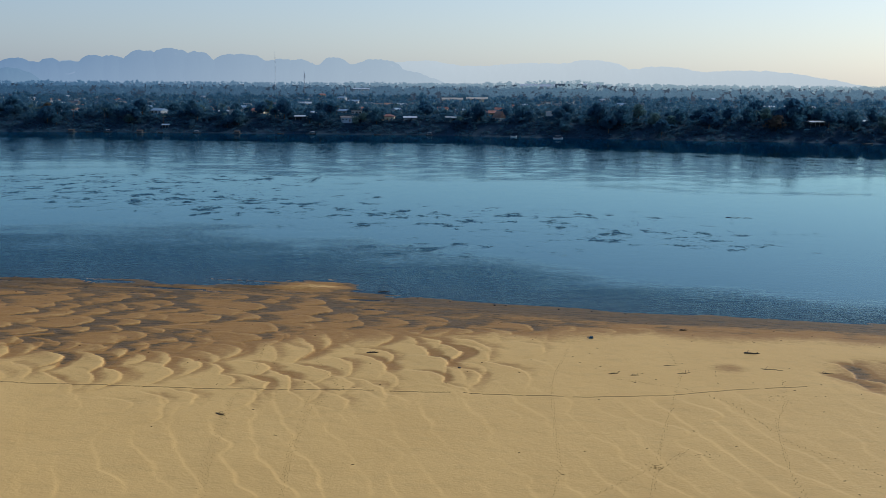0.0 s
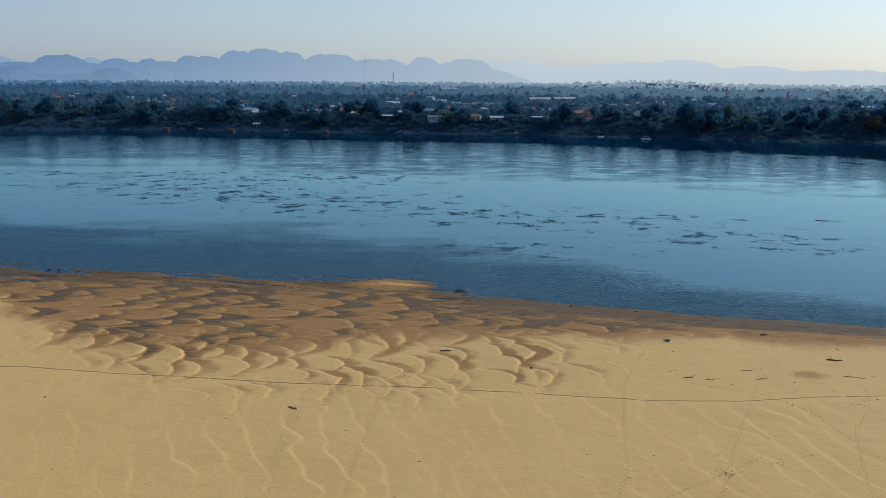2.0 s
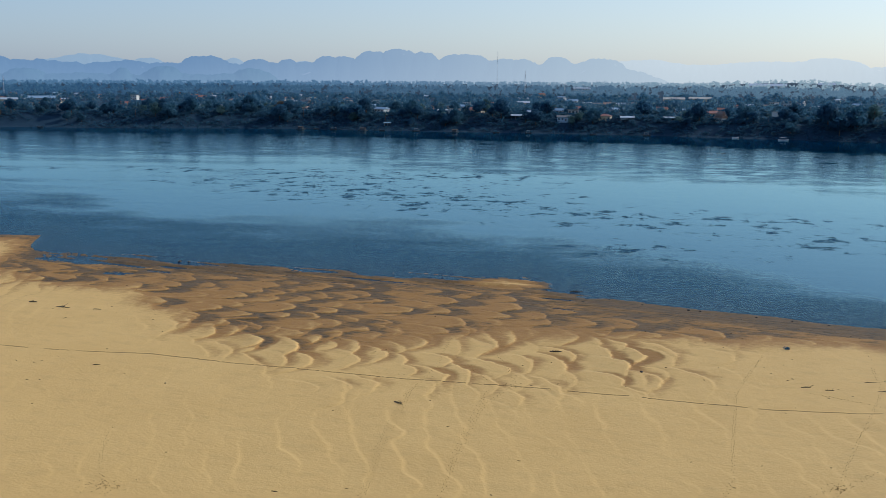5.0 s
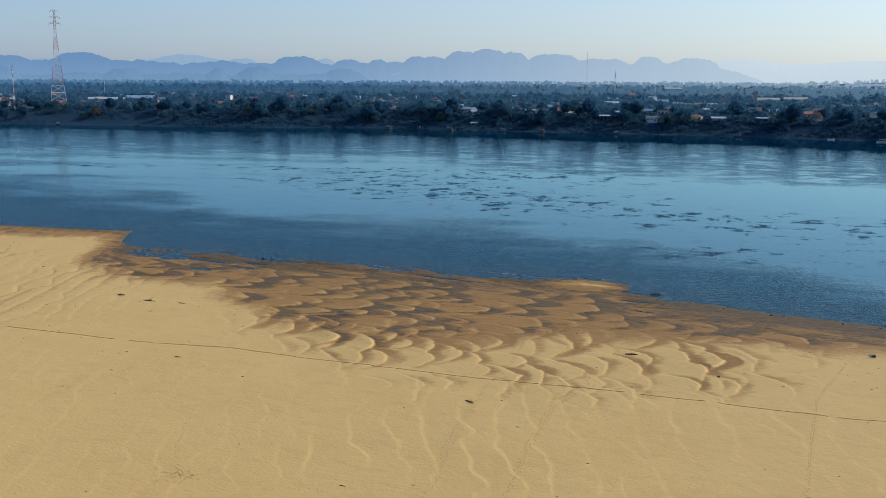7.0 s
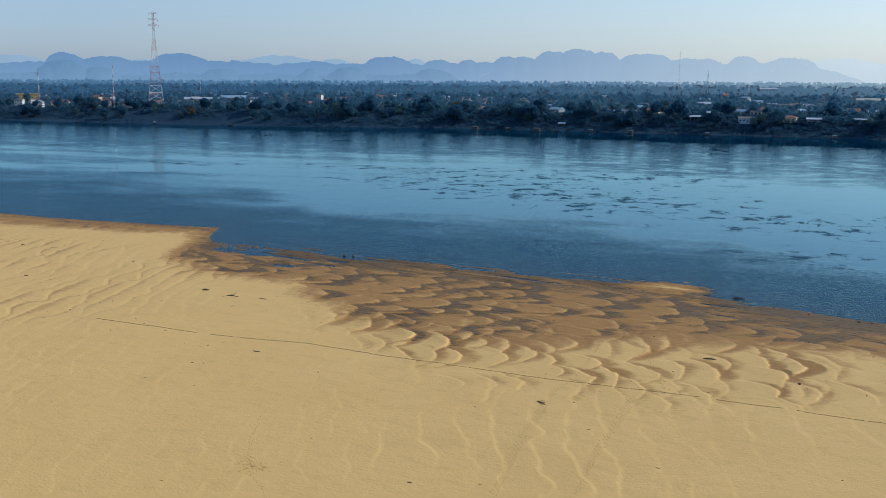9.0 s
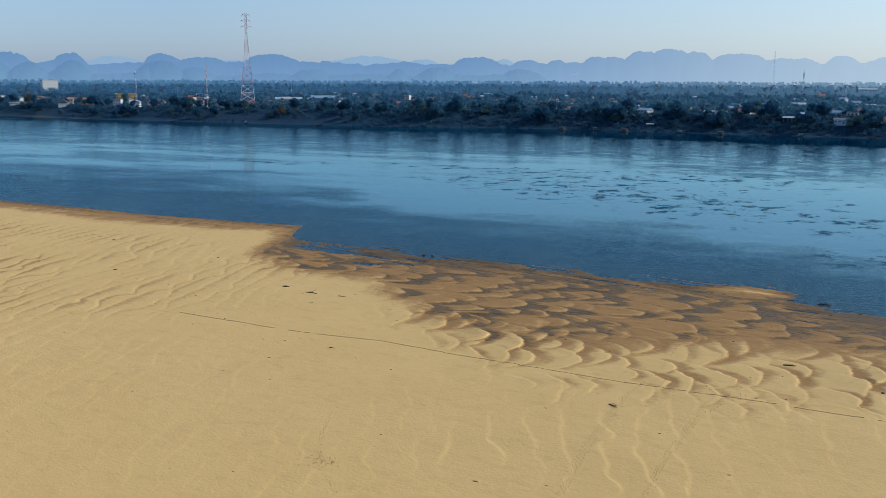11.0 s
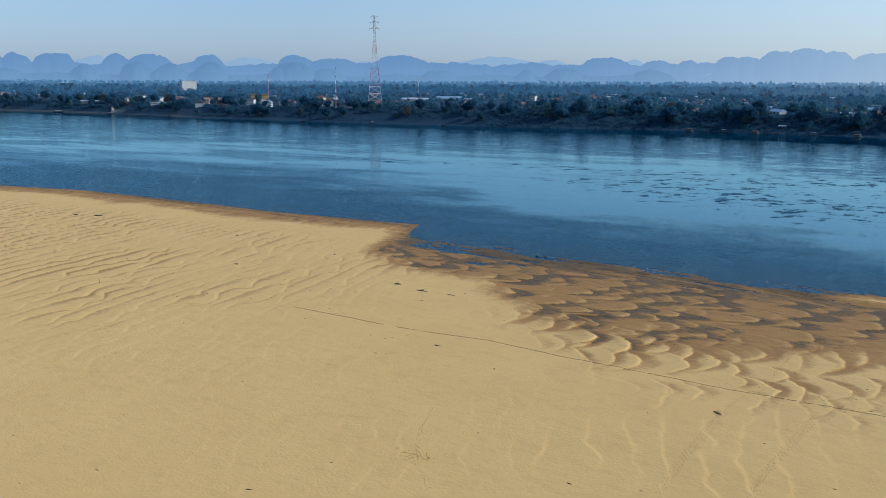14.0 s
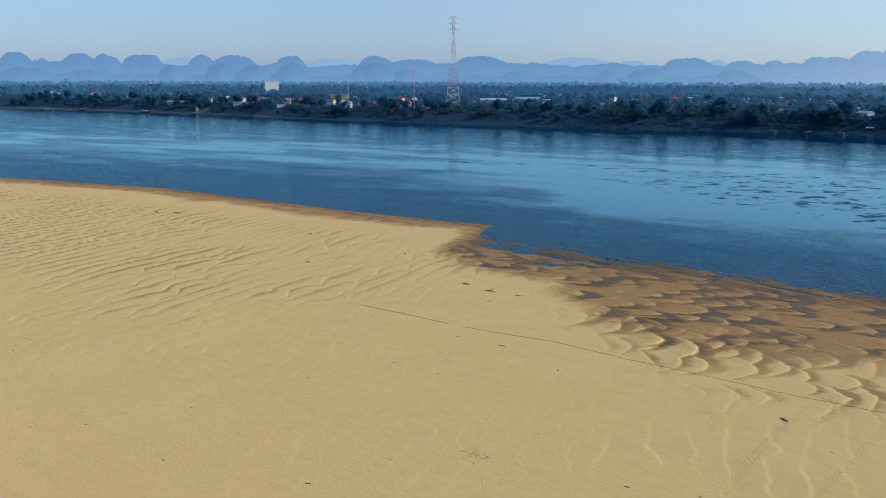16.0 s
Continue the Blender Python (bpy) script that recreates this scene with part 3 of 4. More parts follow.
    crown = new("crown", mesh_of("crown", co, fs, LEAVES[1]))
    crown.parent = palm
    return palm


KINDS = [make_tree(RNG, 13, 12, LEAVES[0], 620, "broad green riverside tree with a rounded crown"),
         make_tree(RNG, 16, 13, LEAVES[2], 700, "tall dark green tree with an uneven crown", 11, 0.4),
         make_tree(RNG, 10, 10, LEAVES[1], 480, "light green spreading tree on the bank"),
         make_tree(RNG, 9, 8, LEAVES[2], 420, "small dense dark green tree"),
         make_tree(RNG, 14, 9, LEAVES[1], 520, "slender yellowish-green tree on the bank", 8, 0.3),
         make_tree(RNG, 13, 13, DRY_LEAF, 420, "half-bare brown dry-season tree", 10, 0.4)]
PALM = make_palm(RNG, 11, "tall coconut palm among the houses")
BUILT = []   # (x, y, reach) of buildings, kept clear of trees


def clear_of(x, y, extra=0.0):
    return all(math.hypot(x - a, y - b) > r + extra for a, b, r in BUILT)


# ---- building materials ----
WHITE_WALL = plain("white_plaster", (0.66, 0.64, 0.60), 0.8)
CREAM_WALL = plain("cream_plaster", (0.60, 0.50, 0.34), 0.8)
YELLOW_WALL = plain("yellow_plaster", (0.62, 0.40, 0.12), 0.8)
BRICK_WALL = plain("red_brown_wall", (0.32, 0.15, 0.10), 0.85)
BLUE_WALL = plain("pale_blue_wall", (0.42, 0.52, 0.62), 0.8)
PLANK_WALL = plain("weathered_planks", (0.065, 0.068, 0.072), 0.9, vary=0.3)
TIN = plain("bright_tin", (0.74, 0.75, 0.76), 0.38, 0.55, scale=0.4)
OLD_TIN = plain("dull_tin", (0.52, 0.47, 0.40), 0.55, 0.2, scale=0.4)
RUST_TIN = plain("rusty_tin", (0.10, 0.085, 0.075), 0.7, 0.2, scale=0.8)
BLUE_TIN = plain("blue_tin", (0.30, 0.42, 0.54), 0.45, 0.2, scale=0.4)
RED_TILE = plain("red_tile", (0.28, 0.13, 0.105), 0.75, vary=0.25)
ORANGE_TILE = plain("orange_tile", (0.31, 0.20, 0.155), 0.75, vary=0.25)
GREY_TILE = plain("grey_tile", (0.17, 0.165, 0.17), 0.8, vary=0.25)
CONCRETE = plain("concrete", (0.36, 0.34, 0.31), 0.9)
GLASS = plain("dark_window_glass", (0.02, 0.03, 0.04), 0.12, vary=0.05)
DOOR_WOOD = plain("door_wood", (0.16, 0.09, 0.05), 0.7)
# this red is paled in its base colour for the haze before the pylon
STEEL_RED = plain("red_painted_steel", (0.58, 0.22, 0.20), 0.5, 0.1)
STEEL_WHITE = plain("white_painted_steel", (0.72, 0.71, 0.70), 0.5, 0.2)
STEEL_GREY = plain("galvanised_steel", (0.42, 0.43, 0.44), 0.45, 0.6)


def roof_mesh(kind, w, d, h, rise, over=0.7, thick=0.18):
    """A roof over a w x d plan at height h: gable (ridge along x), hip, mono or flat, with eaves and thickness."""
    bm = bmesh.new()
    a, b = w / 2 + over, d / 2 + over
    if kind == "flat":
        box(bm, -a, -b, h, a, b, h + 0.35, 0.05)
        box(bm, -a, -b, h + 0.35, a, -b + 0.2, h + 0.9)
        return bm
    ridge = {"gable": a, "hip": max(0.4, w / 2 - d / 2), "mono": a}[kind]
    for lift in (0.0, thick):
        z = h + lift
        low = [(-a, -b, z), (a, -b, z), (a, b, z), (-a, b, z)]
        if kind == "mono":
            low[2], low[3] = (a, b, z + rise), (-a, b, z + rise)
            f = [bm.verts.new(p) for p in low]
            bm.faces.new(f if lift else f[::-1])
        else:
            v = [bm.verts.new(p) for p in low]
            r0, r1 = bm.verts.new((-ridge, 0, z + rise)), bm.verts.new((ridge, 0, z + rise))
            quads = [(v[0], v[1], r1, r0), (v[2], v[3], r0, r1), (v[1], v[2], r1), (v[3], v[0], r0)]
            for q in quads:
                bm.faces.new(q if lift else q[::-1])
    # fascia boards close the eaves
    for p, q in (((-a, -b), (a, -b)), ((a, -b), (a, b)), ((a, b), (-a, b)), ((-a, b), (-a, -b))):
        zz = [h + (rise if kind == "mono" and y > 0 else 0) for _, y in (p, q)]
        f = [bm.verts.new((*p, zz[0])), bm.verts.new((*q, zz[1])), bm.verts.new((*q, zz[1] + thick)), bm.verts.new((*p, zz[0] + thick))]
        bm.faces.new(f)
    return bm


def house(name, x, y, turn, w, d, h, rise, roof, wall_mat, roof_mat, label, storeys=1, cols=3, category="house", open_side=False):
    """A building with walls, roof, a door and rows of framed windows on its two long sides."""
    z = float(height(x, y))
    ob = empty(name, pose(x, y, z - 0.3, 0, 0, turn), label, category)
    bm = bmesh.new()
    if open_side:
        for px in np.linspace(-w / 2 + 0.3, w / 2 - 0.3, cols + 1):
            for py in (-d / 2 + 0.3, d / 2 - 0.3):
                post = bmesh.new()
                box(post, px - 0.14, py - 0.14, -2.0, px + 0.14, py + 0.14, h)
                part("post", post, CONCRETE, ob)
        box(bm, -w / 2, d / 2 - 0.5, -1.0, w / 2, d / 2 - 0.3, h * 0.95)
    else:
        box(bm, -w / 2, -d / 2, -2.5, w / 2, d / 2, h, 0.06)
        if roof == "gable":
            for s in (-1, 1):
                f = [bm.verts.new((s * w / 2, -d / 2, h)), bm.verts.new((s * w / 2, d / 2, h)), bm.verts.new((s * w / 2, 0, h + rise))]
                bm.faces.new(f)
    part("wall", bm, wall_mat, ob)
    part("roof", roof_mesh(roof, w, d, h, rise), roof_mat, ob)
    if open_side:
        BUILT.append((x, y, max(w, d) * 0.55))
        return ob
    step = h / storeys
    for side in (-1, 1):
        for k in range(storeys):
            for c in range(cols):
                cx, cz = -w / 2 + w * (c + 0.5) / cols, k * step + step * 0.56
                yw = side * d / 2
                bm = bmesh.new()
                if k == 0 and c == cols // 2 and side == -1:
                    box(bm, cx - 0.55, yw - 0.06, 0.1, cx + 0.55, yw + 0.05, 2.2)
                    part("door", bm, DOOR_WOOD, ob)
                    continue
                ww, wh = min(0.9, w / cols * 0.33), min(0.75, step * 0.27)
                for a0, a1, b0, b1 in ((-ww, ww, wh - .1, wh), (-ww, ww, -wh, -wh + .1), (-ww, -ww + .1, -wh, wh), (ww - .1, ww, -wh, wh)):
                    box(bm, cx + a0, yw - 0.09, cz + b0, cx + a1, yw + 0.09, cz + b1)
                win = part("window", bm, WHITE_WALL if wall_mat is not WHITE_WALL else DOOR_WOOD, ob)
                bm = bmesh.new()
                box(bm, cx - ww + .1, yw - 0.03, cz - wh + .1, cx + ww - .1, yw + 0.03, cz + wh - .1)
                part("pane", bm, GLASS, win)
    BUILT.append((x, y, max(w, d) * 0.55))
    return ob


# ---- the riverside town, from the wooded reach to the waterfront with its temple ----
house("shed", -136, 994, 6, 11, 7, 2.6, 1.0, "gable", PLANK_WALL, TIN, "low open shed with bright tin roof", cols=3, category="shed", open_side=True)
house("house", -90, 986, 4, 13, 8, 3.6, 1.6, "gable", BLUE_WALL, GREY_TILE, "long pale-blue house under a grey roof", cols=4)
house("house", -52, 988, -5, 12, 9, 3.6, 2.0, "hip", CREAM_WALL, RED_TILE, "low riverside house with dull red roof", cols=3)
house("shed", -31, 983, 3, 12, 8, 3.2, 1.3, "gable", BLUE_WALL, TIN, "riverside shed with shining white tin roof", cols=3, category="shed", open_side=True)
house("shed", 8, 986, -4, 11, 6, 2.3, 0.8, "gable", PLANK_WALL, TIN, "small tin-roofed shelter among the trees", cols=3, category="shed", open_side=True)
house("shed", 18, 990, 8, 7, 5, 2.6, 0.8, "mono", PLANK_WALL, TIN, "small lean-to hut with tin roof", cols=2, category="shed")
house("shed", 329, 908, 8, 17, 8, 3.0, 1.0, "gable", PLANK_WALL, TIN, "long riverside shed with pale tin roof", cols=4, category="shed", open_side=True)
house("shed", 352, 934, 6, 16, 8, 3.4, 1.1, "gable", PLANK_WALL, TIN, "tin-roofed shed behind the bank trees", cols=4, category="shed", open_side=True)
house("shed", 383, 928, 5, 15, 8, 3.4, 1.1, "gable", PLANK_WALL, TIN, "tin-roofed shed at the wood's edge", cols=4, category="shed", open_side=True)
for hx, hy, hw in ((405, 1334, 17), (430, 1345, 15), (447, 1344, 12), (468, 1326, 13)):
    house("shed", hx, hy, 4, hw, 9, 6.5, 1.6, "gable", CREAM_WALL, TIN, "long farm shed with pale tin roof", cols=3, category="shed")
house("house", -340, 1057, 12, 11, 7, 3.6, 1.2, "gable", BLUE_WALL, BLUE_TIN, "small house under a pale blue tin roof", cols=3)
house("house", -234, 1129, 8, 16, 11, 4.6, 3.0, "hip", CREAM_WALL, ORANGE_TILE, "cream villa with an orange hipped roof", cols=4)
house("house", -246, 1112, 30, 5, 5, 4.0, 1.4, "gable", CREAM_WALL, ORANGE_TILE, "small annexe with an orange gable", cols=2)
house("house", -232, 1235, 5, 9, 7, 8.5, 0.4, "flat", WHITE_WALL, WHITE_WALL, "tall white flat-roofed house", storeys=3, cols=2)
house("house", -448, 1260, -20, 15, 10, 6.0, 3.4, "gable", WHITE_WALL, GREY_TILE, "two-storey house with steep grey gable roof", storeys=2, cols=3)
house("house", -386, 1250, 35, 8, 8, 6.4, 3.2, "gable", WHITE_WALL, GREY_TILE, "narrow house with steep grey gable", storeys=2, cols=2)
house("house", -412, 1090, 20, 7, 6, 4.5, 1.4, "gable", WHITE_WALL, TIN, "small white house in the trees", cols=2)
house("house", -622, 1200, 5, 9, 7, 5.4, 1.6, "hip", WHITE_WALL, ORANGE_TILE, "white cottage with an orange roof", cols=2)
house("shed", -786, 1250, 10, 12, 8, 6.6, 1.2, "mono", CREAM_WALL, TIN, "shed with sloping tin roof in trees", cols=3, category="shed")
house("shed", -828, 994, 30, 16, 7, 3.0, 0.9, "gable", CREAM_WALL, TIN, "low waterfront shed with tin roof", cols=4, category="shed", open_side=True)
house("house", -886, 1095, 35, 15, 11, 4.6, 3.0, "hip", WHITE_WALL, GREY_TILE, "white villa under a grey hipped roof", cols=4)
house("house", -811, 1011, 35, 14, 10, 4.6, 3.0, "hip", WHITE_WALL, GREY_TILE, "white house with dark grey hipped roof", cols=3)
house("house", -838, 1110, 35, 20, 11, 4.2, 2.4, "hip", CREAM_WALL, ORANGE_TILE, "low hall with an orange tiled roof", cols=4)
house("house", -818, 1122, 35, 18, 11, 4.2, 2.6, "hip", CREAM_WALL, RED_TILE, "low hall with a red tiled roof", cols=4)
house("shed", -855, 1220, 32, 37, 16, 6.0, 2.2, "gable", CREAM_WALL, TIN, "big market hall with pale tin roof", cols=7, category="shed")
house("shed", -845, 1290, 32, 40, 18, 6.5, 3.4, "gable", CONCRETE, BLUE_TIN, "big hall with blue-grey roof", cols=7, category="shed")
house("house", -708, 1024, 30, 9, 9, 7.0, 2.6, "gable", YELLOW_WALL, ORANGE_TILE, "yellow two-storey house by the bank", storeys=2, cols=2)
house("house", -900, 1000, 38, 21, 10, 6.2, 2.4, "hip", CREAM_WALL, RED_TILE, "pale two-storey shophouses with red roof", storeys=2, cols=6)
house("house", -1044, 1021, 42, 12, 9, 6.6, 2.6, "hip", BRICK_WALL, RED_TILE, "red-brown house with red hipped roof", storeys=2, cols=3)
house("house", -1103, 1055, 42, 11, 9, 6.0, 2.6, "gable", CREAM_WALL, RED_TILE, "cream house with bright red gable roof", storeys=2, cols=3)
house("house", -1080, 1028, 40, 10, 9, 6.4, 2.6, "hip", CREAM_WALL, ORANGE_TILE, "cream house with orange hipped roof", storeys=2, cols=3)
house("house", -1027, 968, -48, 9, 12, 4.6, 5.0, "gable", WHITE_WALL, GREY_TILE, "white waterfront house with steep dark gables", storeys=1, cols=2)
house("house", -1215, 1098, 45, 23, 12, 5.0, 3.0, "hip", BRICK_WALL, GREY_TILE, "long house under a dark hipped roof", cols=5)
house("hall", -1226, 1269, 45, 11, 9, 8.0, 0.5, "flat", YELLOW_WALL, CREAM_WALL, "yellow flat-roofed public hall", storeys=2, cols=4, category="hall")
house("hall", -1212, 1284, 45, 11, 9, 8.4, 0.5, "flat", YELLOW_WALL, CREAM_WALL, "yellow flat-roofed public hall annexe", storeys=2, cols=4, category="hall")
house("pavilion", -1124, 980, 42, 20, 6, 3.0, 0.3, "flat", WHITE_WALL, WHITE_WALL, "long low white waterfront pavilion", cols=6, category="pavilion")
house("pavilion", -1279, 985, 45, 25, 9, 3.6, 0.9, "gable", WHITE_WALL, TIN, "open ferry shelter with white roof", cols=5, category="pavilion", open_side=True)
house("hotel", -1818, 1666, 66, 34, 15, 23, 0.6, "flat", WHITE_WALL, WHITE_WALL, "white five-storey hotel above the trees", storeys=5, cols=8, category="hotel")
house("house", -1640, 1085, 52, 15, 10, 6.0, 3.0, "hip", WHITE_WALL, RED_TILE, "white house with bright red roof", storeys=2, cols=3)
house("house", -1700, 1040, 52, 15, 10, 5.5, 2.6, "hip", CREAM_WALL, ORANGE_TILE, "cream house with orange hipped roof", storeys=2, cols=3)
house("hall", -1790, 1085, 52, 32, 12, 8.0, 0.6, "flat", WHITE_WALL, WHITE_WALL, "white three-storey school block", storeys=3, cols=8, category="hall")
house("warehouse", 14, 1560, 2, 30, 18, 9.0, 2.6, "gable", CREAM_WALL, OLD_TIN, "pale warehouse with broad tin roof", cols=5, category="warehouse")
house("warehouse", 52, 1590, 2, 32, 18, 9.0, 2.8, "gable", CREAM_WALL, OLD_TIN, "second pale warehouse with broad tin roof", cols=5, category="warehouse")
house("hall", -190, 2420, 5, 38, 18, 11, 2.2, "gable", WHITE_WALL, TIN, "white hall rising from the woods", storeys=2, cols=6, category="hall")
house("factory", 300, 3300, -4, 108, 40, 3.5, 7.0, "gable", WHITE_WALL, TIN, "long white factory roof in the haze", storeys=1, cols=12, category="factory")
house("factory", 480, 3380, -4, 50, 30, 3.5, 6.0, "gable", WHITE_WALL, TIN, "smaller white factory shed in haze", storeys=1, cols=8, category="factory")
for hx, hy, hw, wm, rm in ((-96, 1330, 12, CREAM_WALL, TIN), (-82, 1318, 10, WHITE_WALL, GREY_TILE), (-68, 1334, 13, CREAM_WALL, ORANGE_TILE), (-52, 1320, 11, WHITE_WALL, TIN), (-40, 1335, 10, CREAM_WALL, GREY_TILE),
                           (-129, 1500, 15, WHITE_WALL, BLUE_TIN), (-179, 1340, 18, CREAM_WALL, TIN), (88, 1280, 10, WHITE_WALL, RED_TILE), (100, 1300, 12, CREAM_WALL, TIN), (118, 1290, 9, WHITE_WALL, ORANGE_TILE)):
    house("house", hx, hy, RNG.uniform(-25, 25), hw, 9, 6.2, 2.2, "gable", wm, rm, "town house with pitched roof among trees", storeys=2, cols=3)


def temple(x, y, turn, s, label):
    """A temple hall with three stepped, steep gable roofs and finials."""
    ob = empty("temple", pose(x, y, float(height(x, y)) - 0.3, 0, 0, turn), label, "temple")
    bm = bmesh.new()
    box(bm, -7 * s, -4.5 * s, -2, 7 * s, 4.5 * s, 4.4 * s, 0.08)
    part("wall", bm, WHITE_WALL, ob)
    for k, (w, d, z, r) in enumerate(((14.5, 10, 4.2, 3.0), (12.5, 7.4, 6.2, 3.4), (9.5, 5.0, 8.2, 3.6))):
        tier = part("roof_tier", roof_mesh("gable", w * s, d * s, z * s, r * s, 0.5 * s), ORANGE_TILE, ob)
        for side in (-1, 1):
            bm = bmesh.new()
            rod(bm, (side * (w / 2 + .5) * s, 0, (z + r) * s), (side * (w / 2 + 1.3) * s, 0, (z + r + 1.5) * s), 0.2 * s, 0.04 * s)
            part("finial", bm, STEEL_WHITE, tier)
    for c in range(5):
        bm = bmesh.new()
        box(bm, (-5.4 + 2.7 * c - .5) * s, -4.56 * s, 0.8 * s, (-5.4 + 2.7 * c + .5) * s, -4.4 * s, 3.0 * s)
        part("window", bm, DOOR_WOOD, ob)
    BUILT.append((x, y, 9 * s))
    return ob


temple(53, 972, -52, 0.78, "riverside temple hall with steep orange roofs")
temple(34, 1120, -20, 0.7, "small temple hall with red-orange gables")
temple(-1492, 985, 60, 1.0, "white waterfront temple with orange stepped roofs")


def chedi(x, y, s):
    ob = empty("stupa", pose(x, y, float(height(x, y)) - 0.2), "white and gold temple stupa", "stupa")
    bm = bmesh.new()
    box(bm, -3 * s, -3 * s, -1, 3 * s, 3 * s, 2 * s, 0.1)
    part("base", bm, WHITE_WALL, ob)
    bm = bmesh.new()
    rod(bm, (0, 0, 2 * s), (0, 0, 6 * s), 2.4 * s, 1.2 * s, 12)
    part("dome", bm, WHITE_WALL, ob)
    bm = bmesh.new()
    rod(bm, (0, 0, 6 * s), (0, 0, 12 * s), 0.9 * s, 0.05 * s, 10)
    part("spire", bm, YELLOW_WALL, ob, "gilded spire")


chedi(-1470, 990, 0.95)

# plainer houses scattered through the town and the villages of the plain
TOWN = [house("house", -560, 1180, 10, 9, 8, 5.2, 2.2, "hip", WHITE_WALL, ORANGE_TILE, "white house with orange roof in trees", storeys=1, cols=3),
        house("house", -660, 1240, -12, 11, 8, 6.2, 2.4, "gable", CREAM_WALL, RED_TILE, "cream house with red gable roof", storeys=2, cols=3),
        house("house", -520, 1320, 25, 10, 8, 5.0, 1.4, "gable", WHITE_WALL, TIN, "white house with tin roof in trees", storeys=1, cols=3),
        house("house", -980, 1180, 30, 10, 9, 7.4, 0.4, "flat", WHITE_WALL, CONCRETE, "white flat-roofed town house", storeys=2, cols=3),
        house("house", -1150, 1380, 40, 13, 9, 6.0, 2.0, "gable", WHITE_WALL, BLUE_TIN, "white house with blue-grey roof", storeys=2, cols=3)]
for t in TOWN:
    tagged(t, group="houses of the town")
done = 0
while done < 78:
    x = RNG.uniform(-2400, -420) if RNG.random() < 0.75 else RNG.uniform(-420, 480)
    y = float(np.interp(x, FAR_X, FAR_Y)) + RNG.uniform(55, 1100) ** 1.0
    if math.hypot(x, y) > 1950 or not clear_of(x, y, 9) or (x > -420 and y < 1190):
        continue
    z = float(height(x, y)) - 0.3
    t = copy_thing(TOWN[RNG.integers(5)], pose(x, y, z + RNG.uniform(0, 0.2), 0, 0, RNG.uniform(-60, 60)))
    BUILT.append((x, y, 7))
    done += 1

done = 0
while done < 44:
    x = RNG.uniform(-440, 120) if RNG.random() < 0.7 else RNG.uniform(-1350, -440)
    y = float(np.interp(x, FAR_X, FAR_Y)) + RNG.uniform(42, 210)
    if not clear_of(x, y, 8):
        continue
    copy_thing(TOWN[RNG.integers(5)], pose(x, y, float(height(x, y)) - 0.2, 0, 0, RNG.uniform(-40, 40)))
    BUILT.append((x, y, 7))
    done += 1


# ---- the tall river-crossing pylon ----
def pylon(x, y, tall, label):
    ob = empty("pylon", pose(x, y, float(height(x, y)) - 0.3, 0, 0, 38), label, "pylon")
    level = [0, 9, 18, 26.5, 34.5, 42, 49, 55.5, 61.5, 67, 72, 77, 81.5, 86, 90.5, 95, 99.5, 104, 108, tall]

    def half(z):
        return float(np.interp(z, [0, 26, 60, 86, tall], [9.5, 6.6, 3.4, 1.3, 0.9]))

    for k, (z0, z1) in enumerate(zip(level, level[1:])):
        a, b = half(z0), half(z1)
        bm = bmesh.new()
        c0, c1 = [(-a, -a), (a, -a), (a, a), (-a, a)], [(-b, -b), (b, -b), (b, b), (-b, b)]
        t = 0.30 if z0 < 50 else 0.22
        for i in range(4):
            j = (i + 1) % 4
            rod(bm, (*c0[i], z0), (*c1[i], z1), t, t, 4)
            rod(bm, (*c0[i], z0), (*c1[j], z1), t * .55, t * .55, 4)
            rod(bm, (*c0[j], z0), (*c1[i], z1), t * .55, t * .55, 4)
            rod(bm, (*c1[i], z1), (*c1[j], z1), t * .6, t * .6, 4)
        red = z0 < 9 or 26 < z0 < 48 or 66 < z0 < 80 or z0 > 88
        part("lattice_section", bm, STEEL_RED if red else STEEL_WHITE, ob, "red lattice section" if red else "white lattice section")
    for z, w in ((97, 6.2), (104, 5.6), (tall - 1, 4.6)):
        for s in (-1, 1):
            bm = bmesh.new()
            for yy in (-0.9, 0.9):
                rod(bm, (s * 0.9, yy, z), (s * w, 0, z + 0.4), 0.16, 0.1, 4)
                rod(bm, (s * 0.9, yy, z + 2.0), (s * w, 0, z + 0.4), 0.14, 0.1, 4)
            arm = part("crossarm", bm, STEEL_RED, ob)
            bm = bmesh.new()
            rod(bm, (s * w, 0, z + 0.3), (s * w, 0, z - 2.0), 0.16, 0.16, 6)
            part("insulator", bm, STEEL_GREY, arm)
    for sx in (-1, 1):
        for sy in (-1, 1):
            bm = bmesh.new()
            box(bm, sx * 9.5 - 1.2, sy * 9.5 - 1.2, -1.5, sx * 9.5 + 1.2, sy * 9.5 + 1.2, 0.8, 0.1)
            part("footing", bm, CONCRETE, ob)
    BUILT.append((x, y, 11))
    return ob


pylon(-781, 1030, 112, "tall red and white lattice pylon on the bank")


